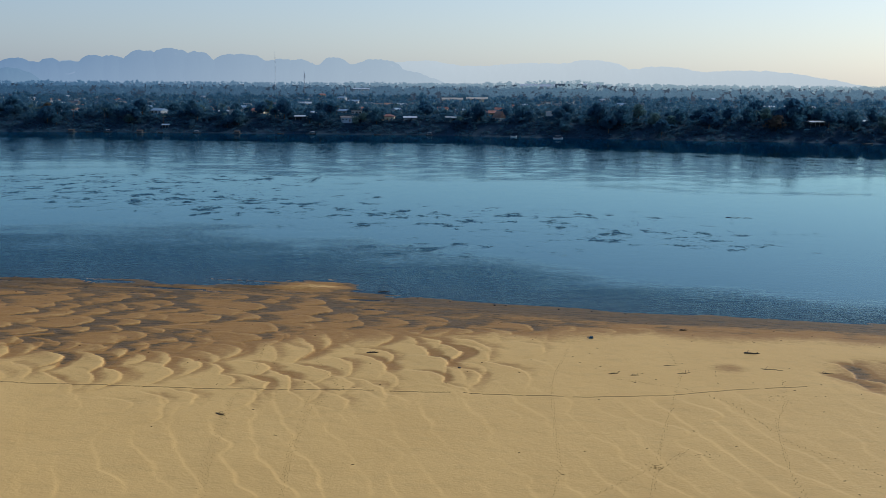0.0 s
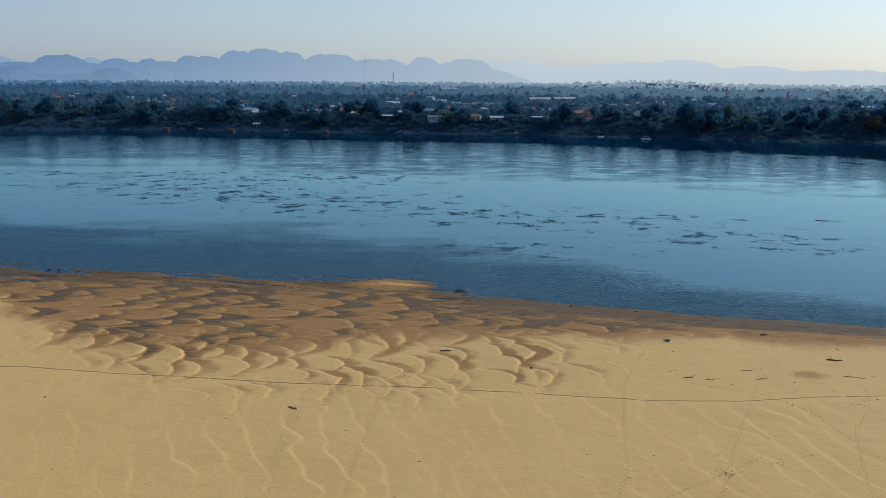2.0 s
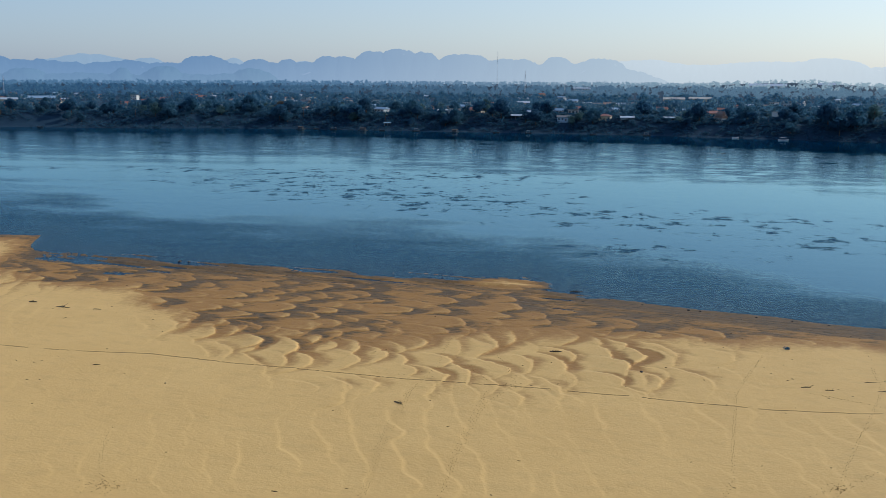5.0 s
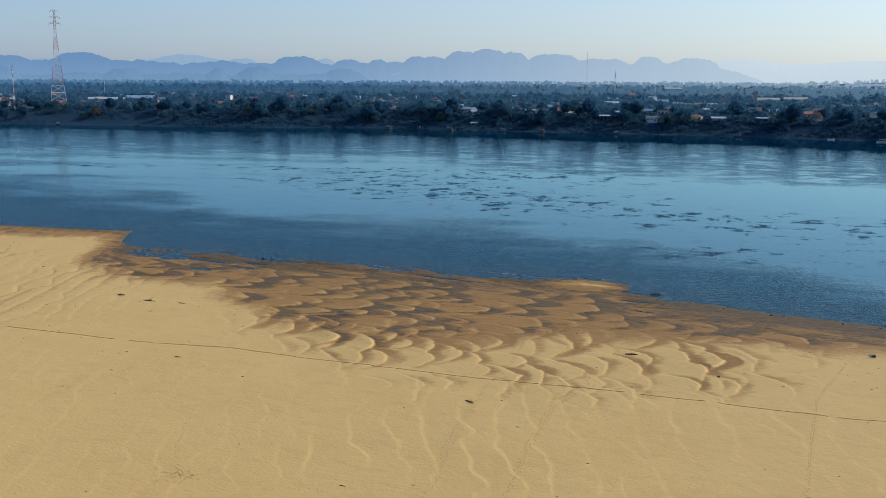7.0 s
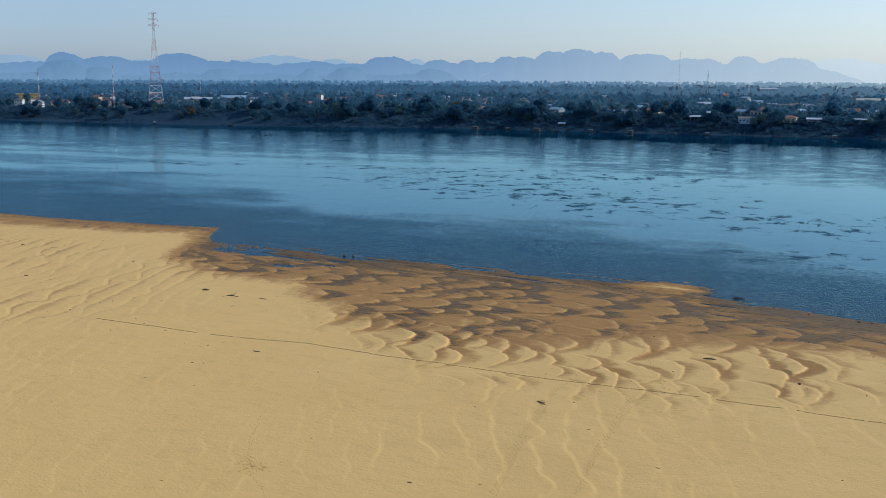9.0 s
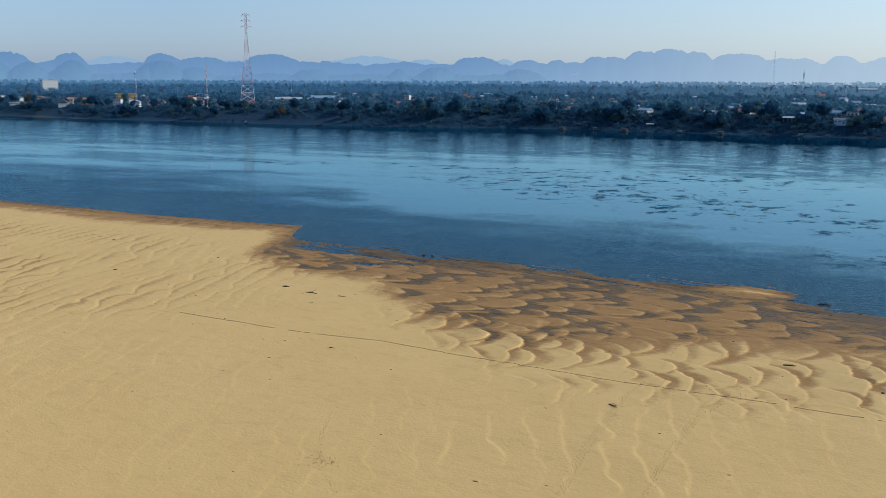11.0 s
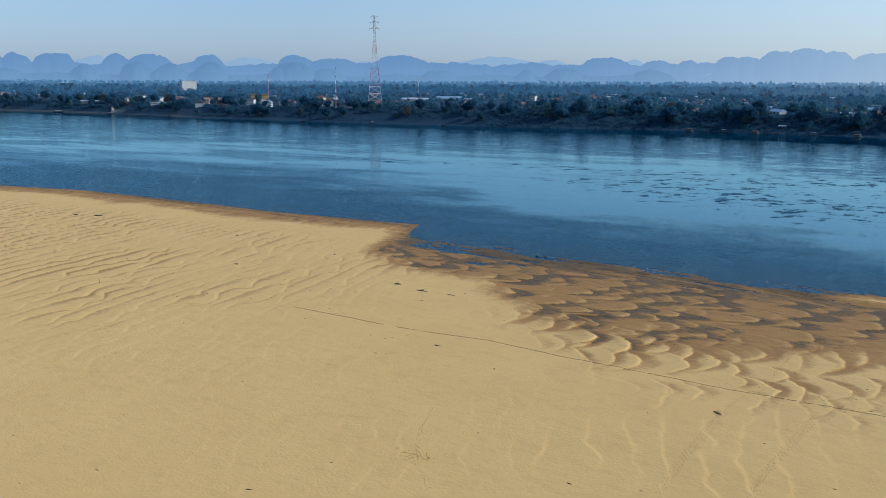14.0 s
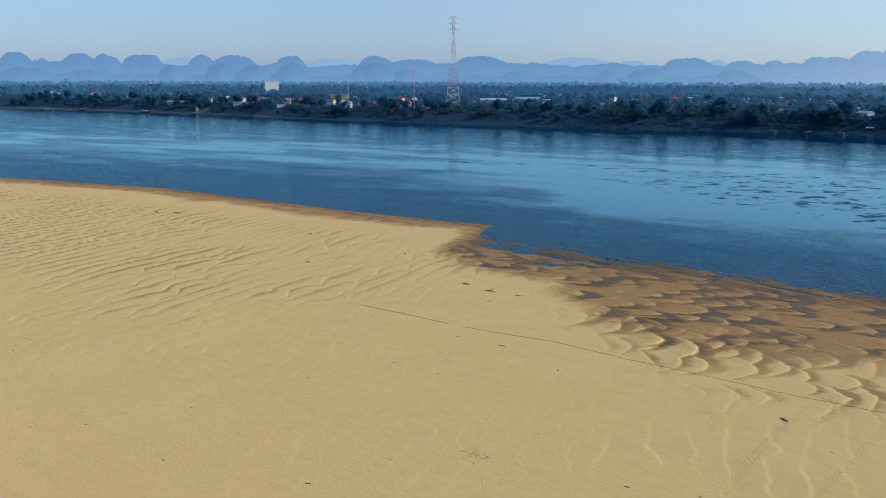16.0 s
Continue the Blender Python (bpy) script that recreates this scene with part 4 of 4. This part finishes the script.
def mast(x, y, tall, wide, mat, label):
    """A slim three-legged lattice mast with dishes."""
    ob = empty("radio_mast", pose(x, y, float(height(x, y)) - 0.3), label, "radio mast")
    n = max(6, int(tall / 5))
    for k in range(n):
        z0, z1 = tall * k / n, tall * (k + 1) / n
        bm = bmesh.new()
        w0, w1 = wide * (1 - 0.55 * z0 / tall), wide * (1 - 0.55 * z1 / tall)
        p = [(math.cos(a), math.sin(a)) for a in (0.3, 2.4, 4.5)]
        for i in range(3):
            j = (i + 1) % 3
            rod(bm, (p[i][0] * w0, p[i][1] * w0, z0), (p[i][0] * w1, p[i][1] * w1, z1), 0.09, 0.09, 4)
            rod(bm, (p[i][0] * w0, p[i][1] * w0, z0), (p[j][0] * w1, p[j][1] * w1, z1), 0.055, 0.055, 4)
        part("lattice_section", bm, mat if k % 2 else STEEL_WHITE, ob)
    for z in (0.8, 0.87):
        bm = bmesh.new()
        rod(bm, (0.5, -0.9, tall * z), (0.6, -1.5, tall * z), 0.9, 0.9, 10)
        part("dish", bm, STEEL_WHITE, ob)
    bm = bmesh.new()
    rod(bm, (0, 0, tall), (0, 0, tall * 1.06), 0.07, 0.03, 4)
    part("antenna", bm, STEEL_GREY, ob)
    BUILT.append((x, y, 3))
    return ob


mast(-790, 965, 50, 0.8, STEEL_RED, "slim red and white radio mast by the river")
mast(-933, 1000, 47, 0.9, STEEL_RED, "slim radio mast among town trees")
mast(-140, 1493, 28, 1.6, STEEL_GREY, "dark lattice mast rising from trees")
mast(-250, 1883, 48, 1.0, STEEL_GREY, "thin grey mast on the plain")
mast(-437, 2715, 98, 1.5, STEEL_GREY, "very tall thin mast on the plain")
mast(-304, 2280, 50, 1.3, STEEL_GREY, "thin distant mast over the woods")
mast(-1085, 1551, 36, 0.8, STEEL_GREY, "thin mast behind the town")


# ---- boats and rafts along the far shore ----
def boat(x, y, turn, length, label, mat, canopy=True):
    ob = empty("boat", pose(x, y, 0.0, 0, 0, turn), label, "boat")
    bm = bmesh.new()
    rows = []
    for k in range(9):
        s = k / 8 * 2 - 1
        w = 0.16 * length * (1 - abs(s) ** 2.4) + 0.05
        lift = 0.5 * abs(s) ** 3
        rows.append([bm.verts.new((s * length / 2, -w, 0.75 + lift)), bm.verts.new((s * length / 2, -w * .6, -0.25 + lift * .4)), bm.verts.new((s * length / 2, w * .6, -0.25 + lift * .4)), bm.verts.new((s * length / 2, w, 0.75 + lift))])
    for r, q in zip(rows, rows[1:]):
        for i in range(3):
            bm.faces.new((r[i], r[i + 1], q[i + 1], q[i]))
        bm.faces.new((r[3], r[0], q[0], q[3]))
    part("hull", bm, mat, ob)
    if canopy:
        bm = bmesh.new()
        box(bm, -length * .28, -0.12 * length, 2.4, length * .28, 0.12 * length, 2.55, 0.04)
        top = part("canopy", bm, TIN, ob, "white canopy")
        for sx in (-1, 1):
            for sy in (-1, 1):
                bm = bmesh.new()
                rod(bm, (sx * length * .25, sy * .1 * length, 0.5), (sx * length * .25, sy * .1 * length, 2.4), 0.05)
                part("post", bm, STEEL_GREY, top)
    return ob


def raft_house(x, y, turn, w, label):
    """A floating hut on a bamboo raft."""
    ob = empty("raft_house", pose(x, y, 0.0, 0, 0, turn), label, "raft house")
    for k in range(8):
        bm = bmesh.new()
        yy = -2.6 + 0.75 * k
        rod(bm, (-w / 2 - 1.5, yy, 0.15), (w / 2 + 1.5, yy, 0.15), 0.34, 0.34, 7)
        part("float_log", bm, PLANK_WALL, ob)
    bm = bmesh.new()
    box(bm, -w / 2, -1.6, 0.5, w / 2, 1.6, 1.9, 0.05)
    part("wall", bm, PLANK_WALL, ob)
    part("roof", roof_mesh("gable", w, 3.2, 1.9, 0.8, 0.4), RUST_TIN, ob, "rusty tin roof")
    return ob


def afloat(x, off):
    return float(far_shore(np.array([x]))[0]) - off


boat(101.6, 908, 8, 8.5, "white river boat with a flat canopy", STEEL_WHITE)
boat(64, 930, 20, 6.0, "small pale fishing boat", STEEL_WHITE, False)
for x, w in ((-346, 4.6), (-281, 5), (-190, 4.2)):
    raft_house(x, afloat(x, 5), RNG.uniform(-12, 12), w, "weathered raft house moored at the bank")
for x, n, c in ((-312, 7, True), (-330, 6, False), (-262, 6, False), (-228, 7, True), (-150, 6, False), (-120, 6, True), (-60, 6, False), (-12, 7, True), (353, 12, False), (-690, 6, True), (-790, 7, False), (-600, 6, False)):
    boat(x, afloat(x, 4), RNG.uniform(-20, 20), n, "small wooden boat moored at the bank" if not c else "small moored boat with a white canopy", PLANK_WALL, c)
boat(-1500, afloat(-1500, 7), 10, 22, "long white passenger boat at the landing", STEEL_WHITE)
boat(-1420, afloat(-1420, 7), 14, 16, "covered passenger boat at the landing", PLANK_WALL)
boat(-1278, afloat(-1278, 7), 10, 18, "dark ferry boat by the landing", PLANK_WALL)
boat(-1160, afloat(-1160, 5), 0, 12, "long low wooden boat", PLANK_WALL, False)


def landing_stairs(x):
    """Broad concrete steps from the waterfront down to the river."""
    y0 = float(far_shore(np.array([x]))[0])
    ob = empty("landing_stairs", pose(x, y0, 0, 0, 0, 10), "broad concrete steps down to the river", "stairs")
    for k in range(14):
        bm = bmesh.new()
        box(bm, -10, 4 + k * 3.6, -1.5 + k * 0.85, 10, 4 + k * 3.6 + 3.7, 0.6 + k * 0.85)
        part("step", bm, CONCRETE, ob)
    bm = bmesh.new()
    box(bm, -13, 18, -1, -10.2, 26, 9.5, 0.1)
    part("pier", bm, CREAM_WALL, ob, "cream masonry pier")


landing_stairs(-1165)
# blue tarpaulin shelter on the slope
house("shelter", -262, float(np.interp(-262, FAR_X, FAR_Y)) + 14, 15, 6, 4, 2.0, 0.9, "mono", PLANK_WALL, BLUE_TIN, "blue tarpaulin shelter on the bank", cols=2, category="shelter", open_side=True)


# ---- trees of the far bank, one by one along its edge ----
for k in range(420):
    x = RNG.uniform(-1650, 420)
    thick = 1.0 if x > -560 else 0.55
    if x < -560 and RNG.random() > 0.75:
        continue
    e = RNG.uniform(14, 80) if x < 90 else RNG.uniform(7, 70)
    y = float(far_shore(np.array([x]))[0]) + e
    if not clear_of(x, y, 1):
        continue
    kind = KINDS[RNG.choice(6, p=[.33, .26, .11, .23, .06, .01])]
    if RNG.random() < 0.07:
        kind = PALM
    s = RNG.uniform(0.7, 1.15) * (1.0 if x > -560 else 0.85) * (1.2 if x > 110 else 1.0)
    m = Matrix.Translation((x, y, float(height(x, y)) - 0.1)) @ Matrix.Rotation(RNG.uniform(0, 6.28), 4, "Z") @ Matrix.Diagonal((s, s, s * RNG.uniform(0.85, 1.15), 1))
    t = copy_thing(kind, m)
    t.matrix_basis = m
for proto, (px, py) in zip(KINDS + [PALM], [(-700, 1080), (250, 960), (-420, 1060), (-60, 1030), (-1010, 1060), (-395, 1035), (-330, 1045)]):
    proto.matrix_world = Matrix.Translation((px, py, float(height(px, py)) - 0.1))


def thicket(name, places, n, leaf, label, seed, tri=True, category="woodland"):
    """Many trees or shrubs as one mass of leaf clumps: places are (x, y, height, width)."""
    rng = np.random.default_rng(seed)
    cos, fs, base = [], [], 0
    stems = [lobes_of(rng, 1.0, 1.0, 6, 0.25) for _ in range(12)]
    shapes = [clumps(rng, n, s, 0.098 if n > 80 else 0.115, tri) for s in stems]
    P = np.asarray(places)
    Z = height(P[:, 0], P[:, 1])
    for k, (x, y, h, w) in enumerate(P):
        co, f = shapes[rng.integers(12)]
        a = rng.uniform(0, 6.28)
        c, s = math.cos(a), math.sin(a)
        q = np.stack([(co[:, 0] * c - co[:, 1] * s) * w + x, (co[:, 0] * s + co[:, 1] * c) * w + y, co[:, 2] * h + Z[k] - 0.12 * h], 1)
        cos.append(q)
        fs.append(f + base)
        base += len(co)
    ob = new(name, mesh_of(name, np.concatenate(cos), np.concatenate(fs), leaf))
    return tagged(ob, label, category, kind="stuff")


def scatter(rng, r0, r1, n, hmin, hmax, az0=-30, az1=67, gaps=0.0, scale=160):
    out = []
    while len(out) < n:
        a, r = math.radians(rng.uniform(az0, az1)), math.sqrt(rng.uniform(r0 * r0, r1 * r1))
        x, y = -r * math.sin(a), r * math.cos(a)
        e = y - float(np.interp(x, FAR_X, FAR_Y))
        if e < 70 or not clear_of(x, y, 2):
            continue
        if fbm(np.array([x / scale]), np.array([y / scale]), 2)[0] < gaps - 0.5:
            continue
        h = rng.uniform(hmin, hmax) * (1.35 if rng.random() < 0.06 else 1)
        out.append((x, y, h, h * rng.uniform(0.75, 1.15)))
    return out


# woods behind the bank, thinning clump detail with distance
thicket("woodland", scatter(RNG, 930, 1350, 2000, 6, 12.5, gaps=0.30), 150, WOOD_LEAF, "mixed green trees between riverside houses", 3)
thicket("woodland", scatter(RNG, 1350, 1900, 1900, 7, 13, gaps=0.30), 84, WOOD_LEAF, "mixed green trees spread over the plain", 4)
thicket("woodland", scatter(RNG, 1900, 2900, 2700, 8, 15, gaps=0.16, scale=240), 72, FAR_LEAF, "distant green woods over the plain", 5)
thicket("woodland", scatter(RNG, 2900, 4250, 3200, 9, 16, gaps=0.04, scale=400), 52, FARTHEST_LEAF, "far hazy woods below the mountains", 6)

# scrub on the slope down to the water
slope = []
while len(slope) < 6800:
    x, e = RNG.uniform(-1650, 440), RNG.uniform(0.5, 60)
    keep = 1.1 if x > -560 else 0.5
    if fbm(np.array([x / 40]), np.array([e / 12]), 3)[0] > 0.5 - keep - 0.12 * (e / 75):
        y = float(far_shore(np.array([x]))[0]) + e
        if clear_of(x, y):
            h = RNG.uniform(1.8, 4.8) * (0.6 + e / 60) * (1 if x > -560 else 0.6)
            slope.append((x, y, h, h * RNG.uniform(1.2, 2.2)))
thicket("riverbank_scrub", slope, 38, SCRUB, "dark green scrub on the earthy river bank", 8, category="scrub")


# ---- small things on the sandbar ----
DRIFT = plain("driftwood", (0.085, 0.06, 0.042), 0.9, vary=0.35, scale=3.0)
PALE_DRIFT = plain("bleached_wood", (0.34, 0.27, 0.19), 0.9, vary=0.3, scale=3.0)
STONE = plain("dark_stone", (0.07, 0.06, 0.05), 0.85, vary=0.3, scale=3.0)
TRODDEN = plain("trodden_darker_sand", (0.43, 0.265, 0.095), 0.95, vary=0.2, scale=1.5)
DEBRIS = plain("wrack", (0.22, 0.14, 0.07), 0.95, vary=0.3, scale=3.0)


def driftwood(x, y, turn, length, thick, label, mat=DRIFT, tilt=3.0, branches=3, z=None):
    """A bent, tapered piece of drifted wood with broken side branches."""
    zz = float(height(x, y)) if z is None else z
    ob = empty("driftwood", pose(x, y, zz + thick * 0.5, 0, -tilt, turn), label, "driftwood")
    bm = bmesh.new()
    pts, p = [], Vector((-length / 2, 0, 0))
    for k in range(6):
        pts.append(Vector((-length / 2 + length * k / 5, RNG.uniform(-.06, .06) * length, RNG.uniform(-.02, .03) * length)))
    for k in range(5):
        rod(bm, pts[k], pts[k + 1], thick * (1 - .13 * k), thick * (1 - .13 * (k + 1)), 7)
    part("stem", bm, mat, ob)
    for k in range(branches):
        bm = bmesh.new()
        a = pts[1 + k % 4]
        rod(bm, a, a + Vector((RNG.uniform(.05, .2) * length, RNG.choice([-1, 1]) * RNG.uniform(.12, .3) * length, RNG.uniform(.02, .2) * length)), thick * .5, thick * .15, 5)
        part("branch", bm, mat, ob)
    return ob


driftwood(-33.0, 148.0, -35, 2.0, 0.13, "dark driftwood log beside the footprints")
driftwood(-12.6, 184.3, 5, 2.2, 0.16, "dark forked driftwood on the sand", branches=5)
driftwood(57.7, 185.3, -12, 2.8, 0.18, "dark driftwood branch on dry sand", branches=4)
driftwood(49.2, 203.3, 0, 1.6, 0.16, "short dark log on the sand")
driftwood(-130.0, 198.9, 8, 1.8, 0.2, "short dark log by the dunes")
driftwood(-120.6, 195.7, -14, 3.4, 0.16, "long dark log by the dunes", branches=2)
driftwood(-112.5, 195.9, 0, 2.0, 0.1, "thin dark stick by the dunes", branches=1)
driftwood(-89.6, 156.8, 6, 1.2, 0.09, "small dark driftwood on smooth sand")
driftwood(-293, 238, 3, 3.6, 0.22, "dark weathered log on the far sand")
driftwood(-301, 234.6, 0, 2.4, 0.16, "dark stick on the far sand")
driftwood(-218.6, 233.2, 10, 1.1, 0.14, "small dark branch on pale sand")
driftwood(-182, 196.5, 0, 1.2, 0.14, "small dark branch on the sand")
driftwood(29.7, 171.3, 4, 1.6, 0.09, "thin scattered twig on dry sand", branches=4)
driftwood(33.2, 170.3, -8, 1.4, 0.08, "thin scattered twig on dry sand", branches=4)
driftwood(42.0, 171.8, 14, 2.4, 0.08, "thin scattered twig on dry sand", branches=4)
driftwood(40.6, 176.8, 2, 2.0, 0.06, "thin straight stick on dry sand", branches=1)
driftwood(58.0, 174.5, -14, 3.6, 0.07, "thin long stick above a damp patch", branches=1)
driftwood(67.0, 173.0, -20, 2.4, 0.10, "dark stick by the damp hollow")
driftwood(74.5, 157.5, -4, 3.0, 0.12, "dark log at the hollow's edge", branches=1)
driftwood(73.0, 152.5, -6, 1.8, 0.13, "short dark log at the hollow's edge", branches=2)
driftwood(-70.1, 87.7, 20, 0.7, 0.07, "small dark twig on smooth sand")
driftwood(-38.9, 111.4, -10, 0.8, 0.07, "small dark twig on smooth sand")
driftwood(-90.3, 81.3, 0, 0.5, 0.07, "small dark twig on smooth sand")
driftwood(-15.5, 247.0, -40, 4.5, 0.12, "thin bent branch at the water's edge", branches=4)
driftwood(-13.7, 240.8, 8, 3.0, 0.12, "dark snag in the shallows", z=0.02, branches=4)
driftwood(-61.5, 251.6, 70, 0.5, 0.14, "dark stump at the water's edge", z=0.3, tilt=50, branches=2)
driftwood(-48.6, 252.1, 60, 0.5, 0.13, "dark stump at the water's edge", z=0.25, tilt=50, branches=2)
driftwood(111.0, 381.5, -8, 9.5, 0.11, "long dark log drifting in the river", z=0.0, tilt=0.2, branches=1)


def stone(x, y, size, label, mat=STONE):
    bm = bmesh.new()
    bmesh.ops.create_icosphere(bm, subdivisions=2, radius=size)
    for v in bm.verts:
        v.co *= 1 + 0.3 * noise.noise(v.co * 2.2 / size + Vector((x, y, 0)))
        v.co.z *= 0.6
    ob = part("stone", bm, mat, None)
    ob.matrix_world = pose(x, y, max(0.0, float(height(x, y))) + size * 0.2, 0, 0, x * 37)
    return tagged(ob, label, "stone")


stone(3.2, 173.8, 0.28, "dark stone on the dry sand")
stone(-72.9, 149.6, 0.16, "small dark stone on smooth sand")
stone(-170.4, 223.4, 0.3, "pale stone on the sand flat", PALE_DRIFT)
for sx, sy, ss in ((-5.5, 233.5, .3), (2.0, 229.5, .25), (12, 226.5, .35), (14.5, 226, .3), (26, 222.5, .3), (33, 220.5, .25), (-108, 256, .4), (-104, 255, .35), (-123, 255.5, .5), (-120.5, 256, .4), (40, 218.5, .3)):
    stone(sx, sy, ss, "dark stone at the water's edge")


def shrub(x, y, w, h):
    ob = empty("shrub", pose(x, y, float(height(x, y)) - 0.03), "small dark green shrub alone on sand", "shrub")
    bm = bmesh.new()
    for k in range(5):
        rod(bm, (0, 0, 0), (w * .3 * math.cos(k * 1.3), w * .3 * math.sin(k * 1.3), h * .7), 0.03, 0.01, 4)
    part("stem", bm, BARK, ob)
    co, f = clumps(RNG, 160, [(0, 0, h * .5, w * .5, w * .42, h * .5), (w * .25, 0, h * .4, w * .3, w * .3, h * .4)], 0.09)
    leaf = new("foliage", mesh_of("foliage", co, f, LEAVES[2]))
    leaf.parent = ob


shrub(29.2, 196.2, 1.3, 0.55)

# a bare pole stuck upright in the sand
pole = empty("pole", pose(-189.3, 158.1, float(height(-189.3, 158.1)) - 0.2), "thin leaning pole stuck in the sand", "pole")
bm = bmesh.new()
rod(bm, (0, 0, -0.2), (0.12, 0.05, 1.3), 0.06, 0.04, 6)
part("stake", bm, PALE_DRIFT, pole)
bm = bmesh.new()
rod(bm, (0.12, 0.05, 1.15), (-0.12, 0.0, 1.32), 0.05, 0.03, 5)
part("crosspiece", bm, PALE_DRIFT, pole)


def along(points, gap):
    """Evenly spaced places and headings along a smooth line through some points."""
    p = np.asarray(points, float)
    s = np.concatenate([[0], np.cumsum(np.hypot(*np.diff(p, axis=0).T))])
    q = np.arange(0, s[-1], gap)
    x, y = np.interp(q, s, p[:, 0]), np.interp(q, s, p[:, 1])
    return x, y, np.arctan2(np.gradient(y), np.gradient(x))


# footprint trails: pairs of small dents with pushed-up rims
TRAILS = [[(-33.5, 190), (-31.6, 168), (-33.0, 152.8), (-32.1, 140), (-30.8, 127), (-29.0, 116), (-27.5, 104)],
          [(-32.6, 154), (-31.4, 141), (-30.0, 127), (-28.4, 116), (-26.8, 104)],
          [(-23.8, 191), (-22.4, 179), (-16.6, 162), (-20.0, 150.4), (-19.9, 136), (-19.2, 118), (-18.4, 100)],
          [(-26.5, 172), (-20.5, 161), (-20.8, 150), (-20.6, 136), (-19.9, 122)],
          [(24.5, 190), (22.9, 184), (18.4, 166), (16.6, 143.4), (15.6, 128), (13.6, 118), (12.4, 104)],
          [(42.5, 186), (41.5, 172), (37.9, 160), (30.7, 136.7), (25.5, 117.6), (21, 100)],
          [(30, 168), (40, 163), (45.9, 154.5), (48.9, 137), (56.9, 124.8), (64, 116)],
          [(58, 168), (54.5, 156), (50, 147), (45, 126), (44, 112)],
          [(18.6, 118), (24, 124), (29, 128.5), (34, 134)],
          [(-70, 128), (-66, 118), (-60, 108), (-52, 100)]]
co, fs = [], []
RIM = [(math.cos(a), math.sin(a)) for a in np.linspace(0, 2 * math.pi, 7)[:-1]]
prints = []
for tr in TRAILS:
    x, y, h = along(tr, 0.6)
    for k in range(len(x)):
        side = 0.16 if k % 2 else -0.16
        if RNG.random() < 0.86:
            prints.append((x[k] - math.sin(h[k]) * side + RNG.normal(0, .07), y[k] + math.cos(h[k]) * side + RNG.normal(0, .07), h[k], RNG.uniform(0.45, 0.8)))
for cx, cy, n, r in ((-60.1, 108.5, 60, 1.3), (28.3, 127.5, 30, 1.0), (35.5, 132, 16, 1.2), (-17, 161, 22, 1.2), (53, 158, 16, 1.2), (-31, 164, 14, 3.0)):
    for _ in range(n):
        prints.append((cx + RNG.normal(0, r), cy + RNG.normal(0, r * .7), RNG.uniform(0, 6), RNG.uniform(.45, .85)))
P = np.array(prints)
PZ = height(P[:, 0], P[:, 1])
for (x, y, h, s), z in zip(P, PZ):
    base = len(co)
    c, n = math.cos(h), math.sin(h)
    for rad, lift in ((1.0, -0.02), (0.75, 0.05), (0.4, 0.01)):
        for u, v in RIM:
            a, b = u * 0.13 * s * rad, v * 0.085 * s * rad
            co.append((x + a * c - b * n, y + a * n + b * c, z + lift))
    for ring in (0, 6):
        fs += [(base + ring + i, base + ring + (i + 1) % 6, base + ring + 6 + (i + 1) % 6, base + ring + 6 + i) for i in range(6)]
    fs += [(base + 12, base + 13, base + 14, base + 15), (base + 12, base + 15, base + 16, base + 17)]
tagged(new("footprints", mesh_of("footprints", co, fs, TRODDEN)), "trails of footprints crossing the sand", "footprints", kind="stuff")

# the wrack line: a thin dark thread of drifted litter left by the falling river
WRACK = [(-134, 166), (-105, 164), (-84, 165.3), (-68, 163.3), (-52, 162.4), (-36, 160.8), (-15, 160.7), (7.5, 159.2), (24, 157.7), (36, 158.7), (48, 162.4), (61, 164.6)]
x, y, h = along(WRACK, 0.5)
co, fs = [], []
wob = 0.5 * fbm(x / 9, x * 0, 3)
z = height(x, y + wob)
for k in range(len(x) - 1):
    if fbm(np.array([x[k] / 2.2]), np.array([3.3]), 2)[0] < -0.20:
        continue
    t = 0.012 + 0.02 * RNG.random()
    base = len(co)
    for i in (k, k + 1):
        yy = y[i] + wob[i]
        co += [(x[i], yy - t, z[i] - 0.02), (x[i], yy - t * .4, z[i] + 0.045), (x[i], yy + t * .6, z[i] + 0.045), (x[i], yy + t, z[i] - 0.02)]
    fs += [(base, base + 4, base + 5, base + 1), (base + 1, base + 5, base + 6, base + 2), (base + 2, base + 6, base + 7, base + 3)]
tagged(new("wrack_line", mesh_of("wrack_line", co, fs, DEBRIS)), "thin dark line of washed-up litter on sand", "wrack line", kind="stuff")

# specks of twig and leaf litter over the sand
co, fs = [], []
n = 0
while n < 420:
    x, y = RNG.uniform(-330, 95), RNG.uniform(70, 255)
    if y > float(shore(np.array([x]))[0]) - 2 or (x < 15 and RNG.random() < 0.55) or (y < 150 and RNG.random() < 0.6):
        continue
    z, a, l, w = float(height(x, y)), RNG.normal(0, 0.5), RNG.uniform(0.05, 0.22), RNG.uniform(0.02, 0.045)
    base = len(co)
    c, s = math.cos(a), math.sin(a)
    for u, v, q in ((-1, -1, -.02), (1, -1, -.02), (1, 1, -.02), (-1, 1, -.02), (-.9, 0, .07), (.9, 0, .07)):
        co.append((x + u * l * c - v * w * s, y + u * l * s + v * w * c, z + q))
    fs += [(base, base + 1, base + 5, base + 4), (base + 3, base + 2, base + 5, base + 4)]
    n += 1
tagged(new("twig_litter", mesh_of("twig_litter", co, fs, DEBRIS)), "scattered twigs and leaf litter on sand", "litter", kind="stuff")
